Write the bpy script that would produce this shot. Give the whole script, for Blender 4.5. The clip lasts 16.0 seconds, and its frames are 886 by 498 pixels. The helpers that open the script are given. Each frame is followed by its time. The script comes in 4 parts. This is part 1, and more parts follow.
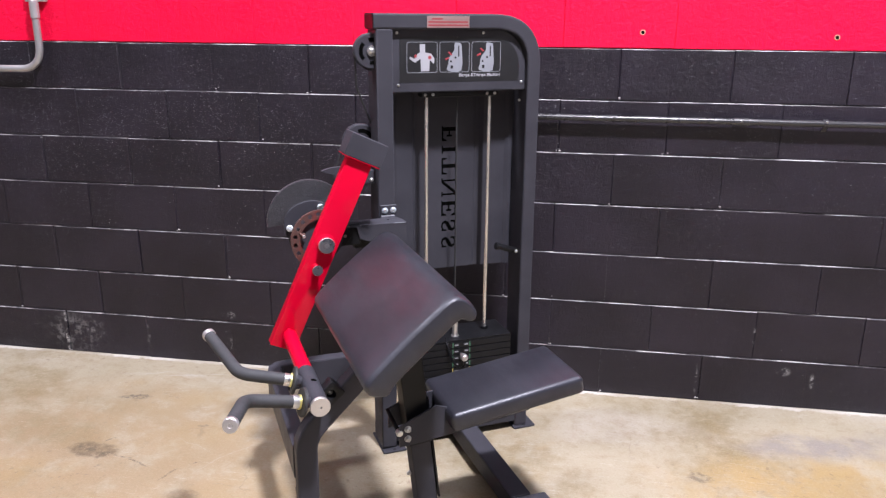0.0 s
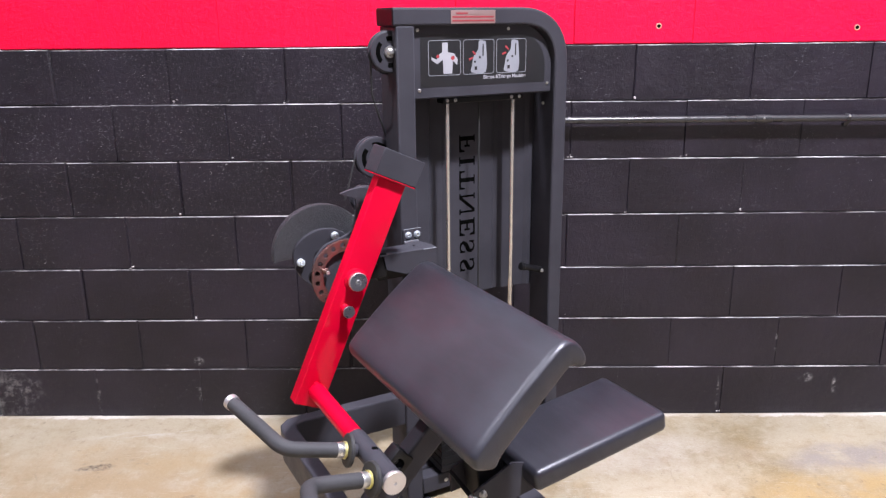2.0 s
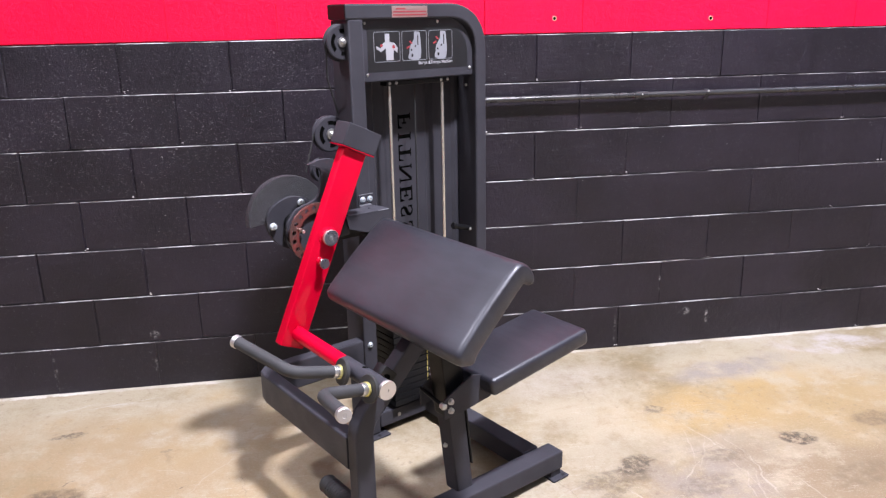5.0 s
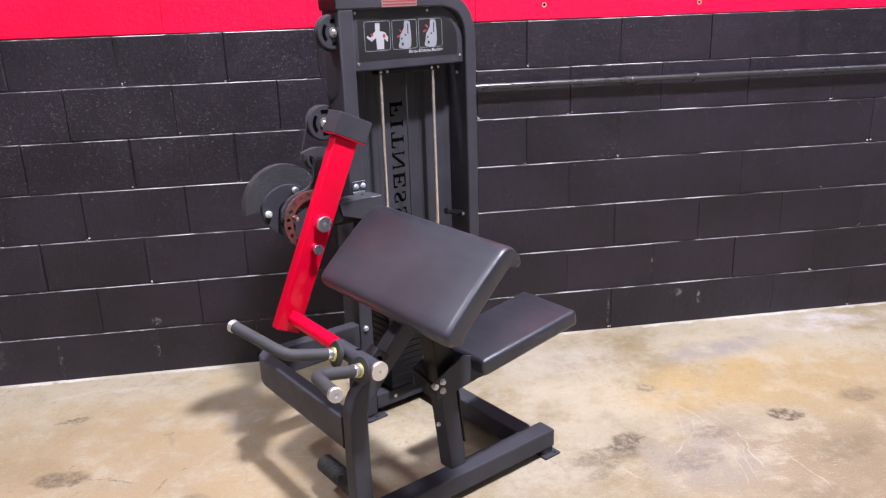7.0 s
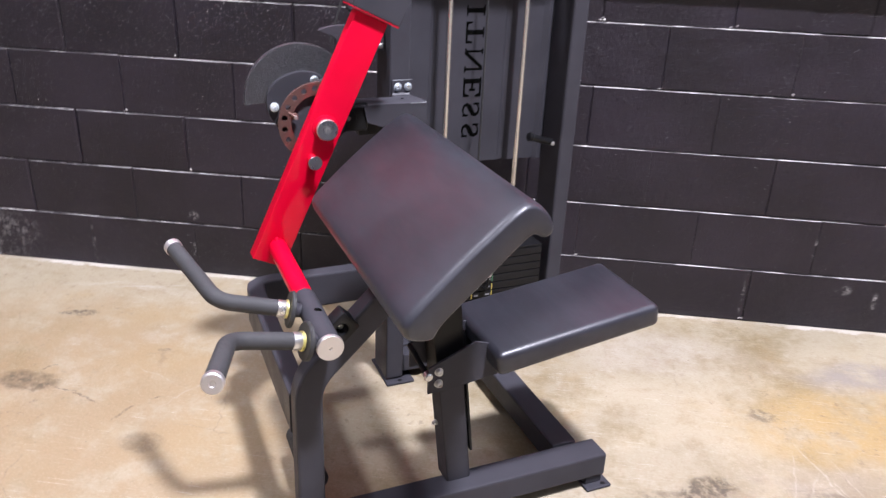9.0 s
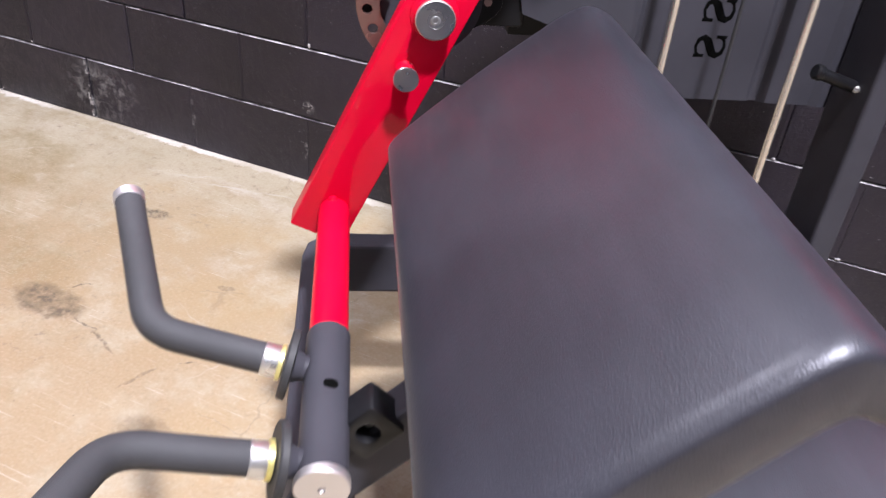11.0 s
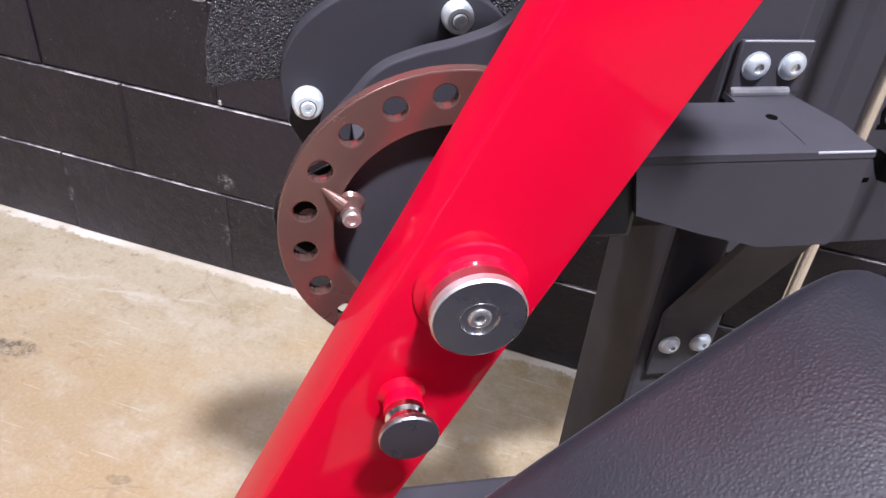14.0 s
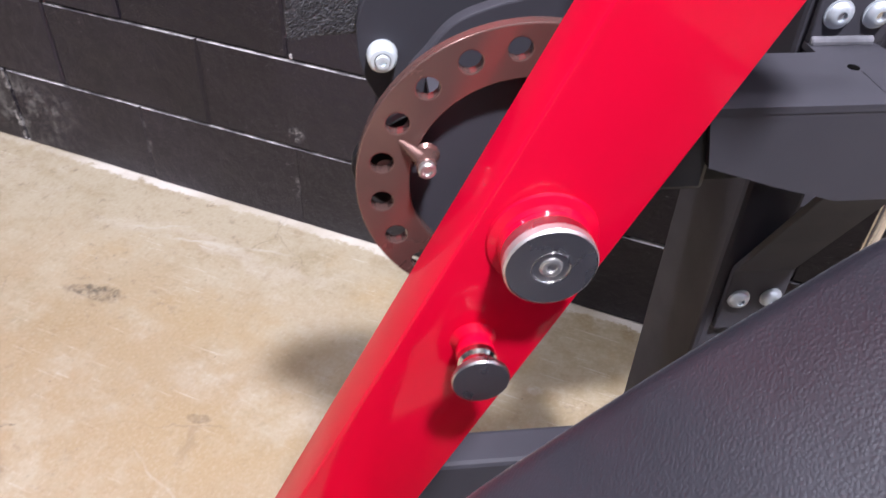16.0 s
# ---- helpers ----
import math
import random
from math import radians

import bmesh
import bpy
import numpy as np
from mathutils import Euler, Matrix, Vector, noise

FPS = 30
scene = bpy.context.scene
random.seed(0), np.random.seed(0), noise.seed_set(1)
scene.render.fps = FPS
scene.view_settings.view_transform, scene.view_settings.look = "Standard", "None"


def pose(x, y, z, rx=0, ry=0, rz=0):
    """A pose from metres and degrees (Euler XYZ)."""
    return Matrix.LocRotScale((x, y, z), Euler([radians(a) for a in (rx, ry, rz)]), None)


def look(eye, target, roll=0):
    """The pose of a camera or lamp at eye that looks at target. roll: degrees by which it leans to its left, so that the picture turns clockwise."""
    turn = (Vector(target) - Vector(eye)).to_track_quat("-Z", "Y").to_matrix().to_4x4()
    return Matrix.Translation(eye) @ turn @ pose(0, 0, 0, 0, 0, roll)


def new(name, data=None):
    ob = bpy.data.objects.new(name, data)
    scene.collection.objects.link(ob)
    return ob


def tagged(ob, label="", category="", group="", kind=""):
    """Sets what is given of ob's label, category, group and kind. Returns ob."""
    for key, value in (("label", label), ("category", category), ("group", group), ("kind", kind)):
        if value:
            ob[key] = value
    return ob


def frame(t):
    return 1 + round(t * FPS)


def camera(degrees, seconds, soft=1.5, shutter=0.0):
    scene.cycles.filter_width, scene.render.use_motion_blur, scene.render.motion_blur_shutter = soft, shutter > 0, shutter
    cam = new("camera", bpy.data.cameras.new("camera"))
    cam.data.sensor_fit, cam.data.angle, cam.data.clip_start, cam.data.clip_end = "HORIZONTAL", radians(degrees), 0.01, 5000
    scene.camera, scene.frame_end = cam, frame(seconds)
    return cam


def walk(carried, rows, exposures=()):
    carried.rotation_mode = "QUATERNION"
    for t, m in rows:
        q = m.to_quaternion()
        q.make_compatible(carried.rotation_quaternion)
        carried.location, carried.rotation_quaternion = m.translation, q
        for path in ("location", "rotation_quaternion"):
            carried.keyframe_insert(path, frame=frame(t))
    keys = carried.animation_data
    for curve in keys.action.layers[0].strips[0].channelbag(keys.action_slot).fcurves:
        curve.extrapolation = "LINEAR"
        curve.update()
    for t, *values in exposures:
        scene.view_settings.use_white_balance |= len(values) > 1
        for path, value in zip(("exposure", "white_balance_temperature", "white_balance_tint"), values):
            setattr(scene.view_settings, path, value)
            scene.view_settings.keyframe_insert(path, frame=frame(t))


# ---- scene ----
cam = camera(59.0, 16.0, 1.32, 0.5)
PATH = [
    (0, (0.059, 0.121, 1.518), (-0.247, 2.013, 0.949), 0.4),
    (0.5, (0.009, 0.149, 1.504), (-0.253, 2.048, 0.933), 0.3),
    (1, (-0.156, 0.208, 1.508), (-0.344, 2.114, 0.932), 0.0),
    (1.5, (-0.299, 0.291, 1.497), (-0.405, 2.206, 0.931), -0.2),
    (2, (-0.407, 0.407, 1.492), (-0.431, 2.327, 0.932), -0.6),
    (2.5, (-0.49, 0.449, 1.492), (-0.433, 2.368, 0.931), -0.9),
    (3, (-0.624, 0.391, 1.486), (-0.479, 2.306, 0.927), -0.9),
    (3.5, (-0.724, 0.311, 1.478), (-0.517, 2.219, 0.914), -0.9),
    (4, (-0.722, 0.214, 1.483), (-0.467, 2.114, 0.912), -0.8),
    (4.5, (-0.685, 0.071, 1.487), (-0.399, 1.966, 0.915), -0.8),
    (7, (-0.631, -0.053, 1.506), (-0.351, 1.831, 0.896), -1.9),
    (7.5, (-0.574, 0.027, 1.493), (-0.356, 1.913, 0.863), -1.6),
    (8, (-0.468, 0.202, 1.463), (-0.342, 2.081, 0.791), -0.9),
    (8.2, (-0.403, 0.289, 1.435), (-0.338, 2.163, 0.737), -0.3),
    (10.3, (-0.111, 1.084, 1.25), (-0.608, 2.741, 0.246), 5.6),
    (10.5, (-0.154, 1.177, 1.23), (-0.693, 2.805, 0.2), 5.6),
    (11, (-0.282, 1.432, 1.145), (-0.874, 2.994, 0.045), 5.4),
    (11.5, (-0.289, 1.499, 1.165), (-0.918, 3.028, 0.041), 4.7),
    (12, (-0.281, 1.51, 1.173), (-0.927, 3.039, 0.057), 3.7),
    (12.5, (-0.288, 1.521, 1.205), (-0.923, 3.066, 0.105), 3.0),
    (13, (-0.434, 1.68, 1.233), (-1.012, 3.267, 0.163), 3.3),
    (13.5, (-0.554, 1.915, 1.171), (-1.02, 3.513, 0.063), 4.7),
    (14, (-0.589, 2.013, 1.105), (-1.024, 3.567, -0.077), 5.3),
    (14.5, (-0.595, 2.016, 1.108), (-1.039, 3.541, -0.108), 4.8),
    (15, (-0.598, 2.018, 1.107), (-1.071, 3.521, -0.125), 3.9),
    (15.5, (-0.597, 2.023, 1.108), (-1.104, 3.504, -0.136), 2.8),
    (16, (-0.59, 2.0, 1.111), (-1.146, 3.431, -0.172), 2.4),
]
walk(cam, [(t, look(eye, target, roll)) for t, eye, target, roll in PATH], [(0, 0.0), (1.5, 0.05), (3.0, 0.16), (4.5, 0.15), (7.0, 0.06), (8.2, 0.08), (10.3, 0.19), (12.0, 0.21), (13.0, 0.21), (14.0, 0.12), (16, 0.06)])

# ---- light ----
world = bpy.data.worlds.new("world")
scene.world = world
world.use_nodes = True
world.node_tree.nodes["Background"].inputs["Color"].default_value = (0.8, 0.85, 1.0, 1)
world.node_tree.nodes["Background"].inputs["Strength"].default_value = 0.01

WHITE_LIGHT, COOL_LIGHT = (1.0, 0.985, 1.12), (0.86, 0.96, 1.26)
LAMPS = [  # x, y, z, sizes, watts, colour; the first is the key, the others added fill
    (0.80, 0.86, 5.5, 0.42, 0.36, 680.0, WHITE_LIGHT),
    # Fill lamps from here on, added to brighten walls, floor and pads.
    (-3.2, 2.0, 5.5, 0.42, 0.36, 175.0, WHITE_LIGHT),
    # Cool fill, added for the bluish light from the right.
    (4.6, 2.2, 5.5, 0.42, 0.36, 60.0, COOL_LIGHT),
    (0.6, -3.2, 5.5, 0.42, 0.36, 20.0, WHITE_LIGHT),
    (-3.6, -3.2, 5.5, 0.42, 0.36, 18.0, WHITE_LIGHT),
    (4.4, -3.2, 5.5, 0.42, 0.36, 30.0, COOL_LIGHT),
]
for x, y, z, sx, sy, watts, tone in LAMPS:
    lamp = bpy.data.lights.new("unseen_lamp", "AREA")
    lamp.shape, lamp.size, lamp.size_y, lamp.energy = "RECTANGLE", sx, sy, watts
    lamp.color = tone
    new("unseen_lamp", lamp).matrix_world = pose(x, y, z)


# ---- materials ----
class Nodes:
    """A node material in the making."""

    def __init__(self, name, rough=0.5, metal=0.0, spec=0.5, coat=0.0):
        self.m = bpy.data.materials.new(name)
        self.m.use_nodes = True
        self.t = self.m.node_tree
        self.b = self.t.nodes["Principled BSDF"]
        self.b.inputs["Roughness"].default_value = rough
        self.b.inputs["Metallic"].default_value = metal
        self.b.inputs["Specular IOR Level"].default_value = spec
        self.b.inputs["Coat Weight"].default_value = coat
        self.b.inputs["Coat Roughness"].default_value = 0.08
        self.co = self.t.nodes.new("ShaderNodeTexCoord").outputs["Object"]

    def put(self, value, socket):
        if isinstance(value, (int, float)):
            socket.default_value = value
        elif isinstance(value, tuple):
            socket.default_value = (*value, 1.0) if len(value) == 3 and socket.type == "RGBA" else value
        else:
            self.t.links.new(value, socket)

    def noise(self, scale, detail=4.0, rough=0.55, stretch=None, co=None):
        n = self.t.nodes.new("ShaderNodeTexNoise")
        n.inputs["Scale"].default_value = scale
        n.inputs["Detail"].default_value = detail
        n.inputs["Roughness"].default_value = rough
        self.put(self.mapped(stretch, co) if stretch else (co or self.co), n.inputs["Vector"])
        return n.outputs["Fac"]

    def mapped(self, stretch, co=None, shift=(0, 0, 0), turn=(0, 0, 0)):
        n = self.t.nodes.new("ShaderNodeMapping")
        n.inputs["Scale"].default_value = stretch
        n.inputs["Location"].default_value = shift
        n.inputs["Rotation"].default_value = turn
        self.put(co or self.co, n.inputs["Vector"])
        return n.outputs["Vector"]

    def cells(self, scale, co=None, feature="F1"):
        n = self.t.nodes.new("ShaderNodeTexVoronoi")
        n.feature = feature
        n.inputs["Scale"].default_value = scale
        self.put(co or self.co, n.inputs["Vector"])
        return n.outputs["Distance"]

    def ramp(self, fac, lo, hi, a=0.0, b=1.0):
        n = self.t.nodes.new("ShaderNodeMapRange")
        n.interpolation_type = "SMOOTHSTEP"
        for key, value in (("From Min", lo), ("From Max", hi), ("To Min", a), ("To Max", b)):
            n.inputs[key].default_value = value
        self.put(fac, n.inputs["Value"])
        return n.outputs["Result"]

    def math(self, op, a, b=0.0):
        n = self.t.nodes.new("ShaderNodeMath")
        n.operation = op
        self.put(a, n.inputs[0])
        self.put(b, n.inputs[1])
        return n.outputs[0]

    def mix(self, fac, a, b):
        n = self.t.nodes.new("ShaderNodeMix")
        n.data_type = "RGBA"
        self.put(fac, n.inputs["Factor"])
        self.put(a, n.inputs["A"])
        self.put(b, n.inputs["B"])
        return n.outputs["Result"]

    def colour(self, c):
        self.put(c, self.b.inputs["Base Color"])

    def rough(self, r):
        self.put(r, self.b.inputs["Roughness"])

    def bump(self, height, strength=0.3, distance=0.002):
        n = self.t.nodes.new("ShaderNodeBump")
        n.inputs["Strength"].default_value = strength
        n.inputs["Distance"].default_value = distance
        if self.b.inputs["Normal"].is_linked:
            self.t.links.new(self.b.inputs["Normal"].links[0].from_socket, n.inputs["Normal"])
        self.put(height, n.inputs["Height"])
        self.t.links.new(n.outputs["Normal"], self.b.inputs["Normal"])


def painted(name, a, b, rough, grain=900.0, bump=0.15, metal=0.0, coat=0.0, big=6.0, spec=0.5, spread=0.12):
    """Paint or plastic: two tones in soft patches, fine grain in the gloss and in the relief."""
    n = Nodes(name, rough, metal, spec, coat)
    n.colour(n.mix(n.ramp(n.noise(big), 0.3, 0.7), a, b))
    n.rough(n.ramp(n.noise(big * 3.1, 6.0), 0.25, 0.75, rough - spread / 2, rough + spread / 2))
    n.bump(n.noise(grain, 2.0), bump, 0.0006)
    return n.m


FRAME = painted("charcoal powder coat", (0.040, 0.0392, 0.0475), (0.050, 0.0490, 0.0590), 0.46, 1100, 0.22, spec=0.12)
BLACK = painted("black steel", (0.006, 0.006, 0.007), (0.010, 0.010, 0.0115), 0.38, 900, 0.15, spec=0.22)
RUBBER = painted("black rubber", (0.018, 0.018, 0.019), (0.028, 0.028, 0.030), 0.62, 500, 0.3)
FOAM = painted("dark foam grip", (0.030, 0.030, 0.033), (0.040, 0.040, 0.044), 0.72, 1500, 0.5)
RED = painted("red gloss paint", (0.55, 0.0008, 0.022), (0.60, 0.0012, 0.027), 0.45, 300, 0.02, coat=0.38, spread=0.06, spec=0.04)
CHROME = painted("polished steel", (0.72, 0.71, 0.69), (0.78, 0.77, 0.75), 0.14, 400, 0.03, metal=1.0)
ROD = painted("brushed guide rod", (0.74, 0.69, 0.63), (0.78, 0.73, 0.67), 0.25, 400, 0.0, metal=0.85, spread=0.02)
ZINC = painted("zinc plated steel", (0.58, 0.57, 0.56), (0.70, 0.69, 0.68), 0.32, 250, 0.15, metal=0.9)
YELLOW = painted("yellow zinc", (0.72, 0.62, 0.16), (0.80, 0.74, 0.34), 0.35, 250, 0.1, metal=0.7)
ALUMINIUM = painted("turned aluminium", (0.60, 0.57, 0.57), (0.70, 0.67, 0.67), 0.42, 350, 0.2, metal=0.85)
STEEL = painted("turned steel", (0.50, 0.50, 0.51), (0.58, 0.58, 0.59), 0.28, 350, 0.15, metal=1.0)
BRONZE = painted("brown coated ring", (0.16, 0.093, 0.084), (0.21, 0.12, 0.105), 0.25, 600, 0.10, metal=0.65)
WORN_GLINT_COAT = painted("rubbed powder coat with painted highlight", (0.13, 0.13, 0.145), (0.20, 0.20, 0.22), 0.40, 500, 0.2, metal=0.3, big=60.0)
DECAL = painted("black decal", (0.013, 0.013, 0.0145), (0.017, 0.017, 0.019), 0.38, 300, 0.03)
WHITE = painted("white print", (0.31, 0.31, 0.34), (0.37, 0.37, 0.40), 0.5, 300, 0.03)
PALE = painted("grey print", (0.22, 0.23, 0.26), (0.28, 0.29, 0.32), 0.5, 300, 0.03)
REDPRINT = painted("red print", (0.28, 0.035, 0.045), (0.34, 0.045, 0.055), 0.5, 300, 0.03)
TAG = painted("brushed name plate", (0.30, 0.20, 0.19), (0.38, 0.26, 0.25), 0.45, 600, 0.1, metal=0.4)
GREEN = painted("green label", (0.05, 0.16, 0.09), (0.07, 0.2, 0.11), 0.5, 300, 0.03)
BRIGHT = painted("white zinc", (0.70, 0.76, 0.80), (0.78, 0.84, 0.88), 0.42, 250, 0.1, metal=0.4)
BLUE_ZINC = painted("blue zinc", (0.44, 0.49, 0.54), (0.52, 0.57, 0.62), 0.36, 250, 0.1, metal=0.45)
GALVANISED = painted("galvanised conduit", (0.42, 0.42, 0.43), (0.55, 0.54, 0.55), 0.35, 120, 0.1, metal=0.6)
CONDUIT = painted("black conduit paint", (0.022, 0.021, 0.023), (0.034, 0.033, 0.036), 0.30, 200, 0.2, spec=0.7)
CHIPPED = painted("chipped rim", (0.50, 0.17, 0.11), (0.72, 0.42, 0.30), 0.8, 80, 0.4, big=90.0)
PLASTER = painted("grey painted wall", (0.13, 0.13, 0.14), (0.17, 0.17, 0.18), 0.8, 80, 0.3)
UPPER = painted("pale grey bounce wall", (0.34, 0.34, 0.37), (0.42, 0.42, 0.45), 0.8, 80, 0.3)
CEILING = painted("white ceiling board", (0.60, 0.60, 0.62), (0.68, 0.68, 0.70), 0.85, 60, 0.3)


def cast():
    """Coarse pebbled black casting of the counterweight."""
    n = Nodes("pebbled black casting", 0.34)
    c = n.mix(n.ramp(n.noise(8), 0.3, 0.7), (0.026, 0.026, 0.031), (0.040, 0.040, 0.047))
    # Lighter spots paint the sparkle of the pebbles into the base colour.
    n.colour(n.mix(n.ramp(n.noise(560.0, 3.0, 0.75), 0.55, 0.65, 0.0, 0.85), c, (0.15, 0.15, 0.168)))
    n.bump(n.ramp(n.cells(560.0), 0.1, 0.7, 1.0, 0.0), 1.0, 0.0018)
    n.bump(n.noise(480, 3.0, 0.65), 0.7, 0.0016)
    return n.m


def leather():
    """Black upholstery vinyl: pebble grain, soft wrinkles, worn sheen."""
    n = Nodes("black upholstery vinyl", 0.42, 0.0, 0.58)
    n.b.inputs["Specular Tint"].default_value = (0.93, 0.94, 1.0, 1.0)
    n.colour(n.mix(n.ramp(n.noise(5, 5.0), 0.3, 0.7), (0.0132, 0.0129, 0.0176), (0.0212, 0.0207, 0.0275)))
    worn = n.noise(11.0, 7.0, 0.65, (1.0, 0.35, 1.0))
    n.rough(n.ramp(worn, 0.34, 0.66, 0.49, 0.38))
    n.put(n.ramp(n.noise(17.0, 6.0, 0.65, (1.0, 0.25, 1.0)), 0.38, 0.68, 0.10, 0.36), n.b.inputs["Coat Weight"])
    n.b.inputs["Sheen Weight"].default_value = 0.045
    n.b.inputs["Sheen Roughness"].default_value = 0.38
    n.b.inputs["Sheen Tint"].default_value = (0.90, 0.93, 1.0, 1.0)
    n.b.inputs["Coat Roughness"].default_value = 0.31
    n.b.inputs["Coat Tint"].default_value = (0.88, 0.92, 1.0, 1.0)
    warp = n.t.nodes.new("ShaderNodeVectorMath")
    warp.operation = "ADD"
    ns = n.t.nodes.new("ShaderNodeTexNoise")
    ns.inputs["Scale"].default_value = 160.0
    n.put(n.co, ns.inputs["Vector"])
    sc = n.t.nodes.new("ShaderNodeVectorMath")
    sc.operation = "SCALE"
    sc.inputs["Scale"].default_value = 0.0012
    n.put(ns.outputs["Color"], sc.inputs[0])
    n.put(n.co, warp.inputs[0])
    n.put(sc.outputs[0], warp.inputs[1])
    pebble = n.ramp(n.cells(500.0, warp.outputs[0]), 0.12, 0.72, 1.0, 0.0)
    n.bump(pebble, 0.13, 0.0010)
    n.bump(n.noise(900, 2.0), 0.10, 0.0006)
    n.bump(n.noise(7, 2.0, 0.4), 0.03, 0.005)
    n.bump(n.noise(38.0, 4.0, 0.6, (1.0, 0.4, 1.0)), 0.05, 0.002)
    return n.m


def shift_co(n, co):
    return n.mapped((1, 1, 1), co, (3.7, 0.0, 1.9))


def block_paint(name, a, b, specks, rough, spec=0.45):
    """Thick paint on porous block: pores, drips, glints painted pale on pores and ledges."""
    n = Nodes(name, rough, 0.0, spec)
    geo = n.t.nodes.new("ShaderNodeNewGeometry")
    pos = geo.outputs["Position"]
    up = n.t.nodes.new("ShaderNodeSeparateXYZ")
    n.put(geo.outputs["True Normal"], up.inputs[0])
    rnd = n.t.nodes.new("ShaderNodeObjectInfo").outputs["Random"]
    tone = n.math("ADD", n.math("MULTIPLY", n.noise(3.0, 5.0, co=pos), 0.88), n.math("MULTIPLY", rnd, 0.12))
    base = n.mix(n.ramp(tone, 0.3, 0.75), a, b)
    patch = n.ramp(n.noise(2.2, 5.0, 0.65, co=pos), 0.36, 0.66, -0.005, 0.035)
    where = n.t.nodes.new("ShaderNodeSeparateXYZ")
    n.put(pos, where.inputs[0])
    patch = n.math("ADD", patch, n.math("ADD", n.ramp(where.outputs["X"], -0.6, 0.6, 0.0, -0.025), n.ramp(where.outputs["Z"], 0.35, 0.9, -0.035, 0.0)))
    # Pale specks put the glints of the pores into the paint colour.
    glint_flecks = n.math("ADD", n.noise(135.0, 4.0, 0.65, (1.0, 1.0, 1.7), pos), patch)
    base = n.mix(n.math("MULTIPLY", n.ramp(glint_flecks, 0.640, 0.675, 0.0, 0.8), specks), base, (0.17, 0.16, 0.18))
    nicks = n.math("ADD", n.noise(90.0, 3.0, 0.6, (0.8, 1.0, 2.6), shift_co(n, pos)), patch)
    base = n.mix(n.math("MULTIPLY", n.ramp(nicks, 0.715, 0.745, 0.0, 0.9), specks), base, (0.52, 0.50, 0.51))
    for cx, cz, rx, rz, k in ((-2.16, 0.10, 0.20, 0.13, 0.22), (-2.212, 0.10, 0.010, 0.13, 1.0), (-1.80, 0.09, 0.012, 0.10, 0.35), (0.620, 0.09, 0.008, 0.08, 0.6), (0.826, 0.29, 0.008, 0.07, 0.5), (0.955, 0.155, 0.035, 0.025, 0.4), (1.067, 0.12, 0.012, 0.04, 0.5), (-1.395, 0.235, 0.028, 0.022, 0.7), (-1.40, 0.09, 0.010, 0.05, 0.4)):
        worn = n.t.nodes.new("ShaderNodeVectorMath")
        worn.operation = "LENGTH"
        n.put(n.mapped((1 / rx, 0.0, 1 / rz), pos, (-cx / rx, 0, -cz / rz)), worn.inputs[0])
        chips = n.math("MULTIPLY", n.ramp(worn.outputs["Value"], 0.3, 1.0, 1.0, 0.0), n.ramp(n.noise(34.0, 6.0, 0.75, co=pos), 0.46, 0.64))
        base = n.mix(n.math("MULTIPLY", chips, k * specks), base, (0.6, 0.58, 0.57))
    # Upward ledges coloured pale to paint in the overhead light they catch.
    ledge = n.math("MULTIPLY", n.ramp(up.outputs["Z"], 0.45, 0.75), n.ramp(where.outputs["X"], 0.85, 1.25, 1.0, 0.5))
    ledge_glint = n.math("MULTIPLY", ledge, n.ramp(n.noise(7.0, 6.0, 0.7, co=pos), 0.42, 0.60, 0.10, 1.0))
    n.colour(n.mix(n.math("MULTIPLY", ledge_glint, 0.85 * specks), base, (0.62, 0.60, 0.60)))
    n.rough(n.ramp(n.noise(30.0, 5.0, co=pos), 0.3, 0.7, rough - 0.08, rough + 0.1))
    n.bump(n.noise(45.0, 6.0, 0.7, co=pos), 0.75, 0.006)
    n.bump(n.noise(240.0, 3.0, 0.6, co=pos), 0.55, 0.002)
    return n.m


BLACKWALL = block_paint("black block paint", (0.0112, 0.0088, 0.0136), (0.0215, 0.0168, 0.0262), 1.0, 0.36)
REDWALL = block_paint("red block paint", (0.84, 0.0015, 0.045), (0.92, 0.002, 0.055), 0.06, 0.55, 0.2)


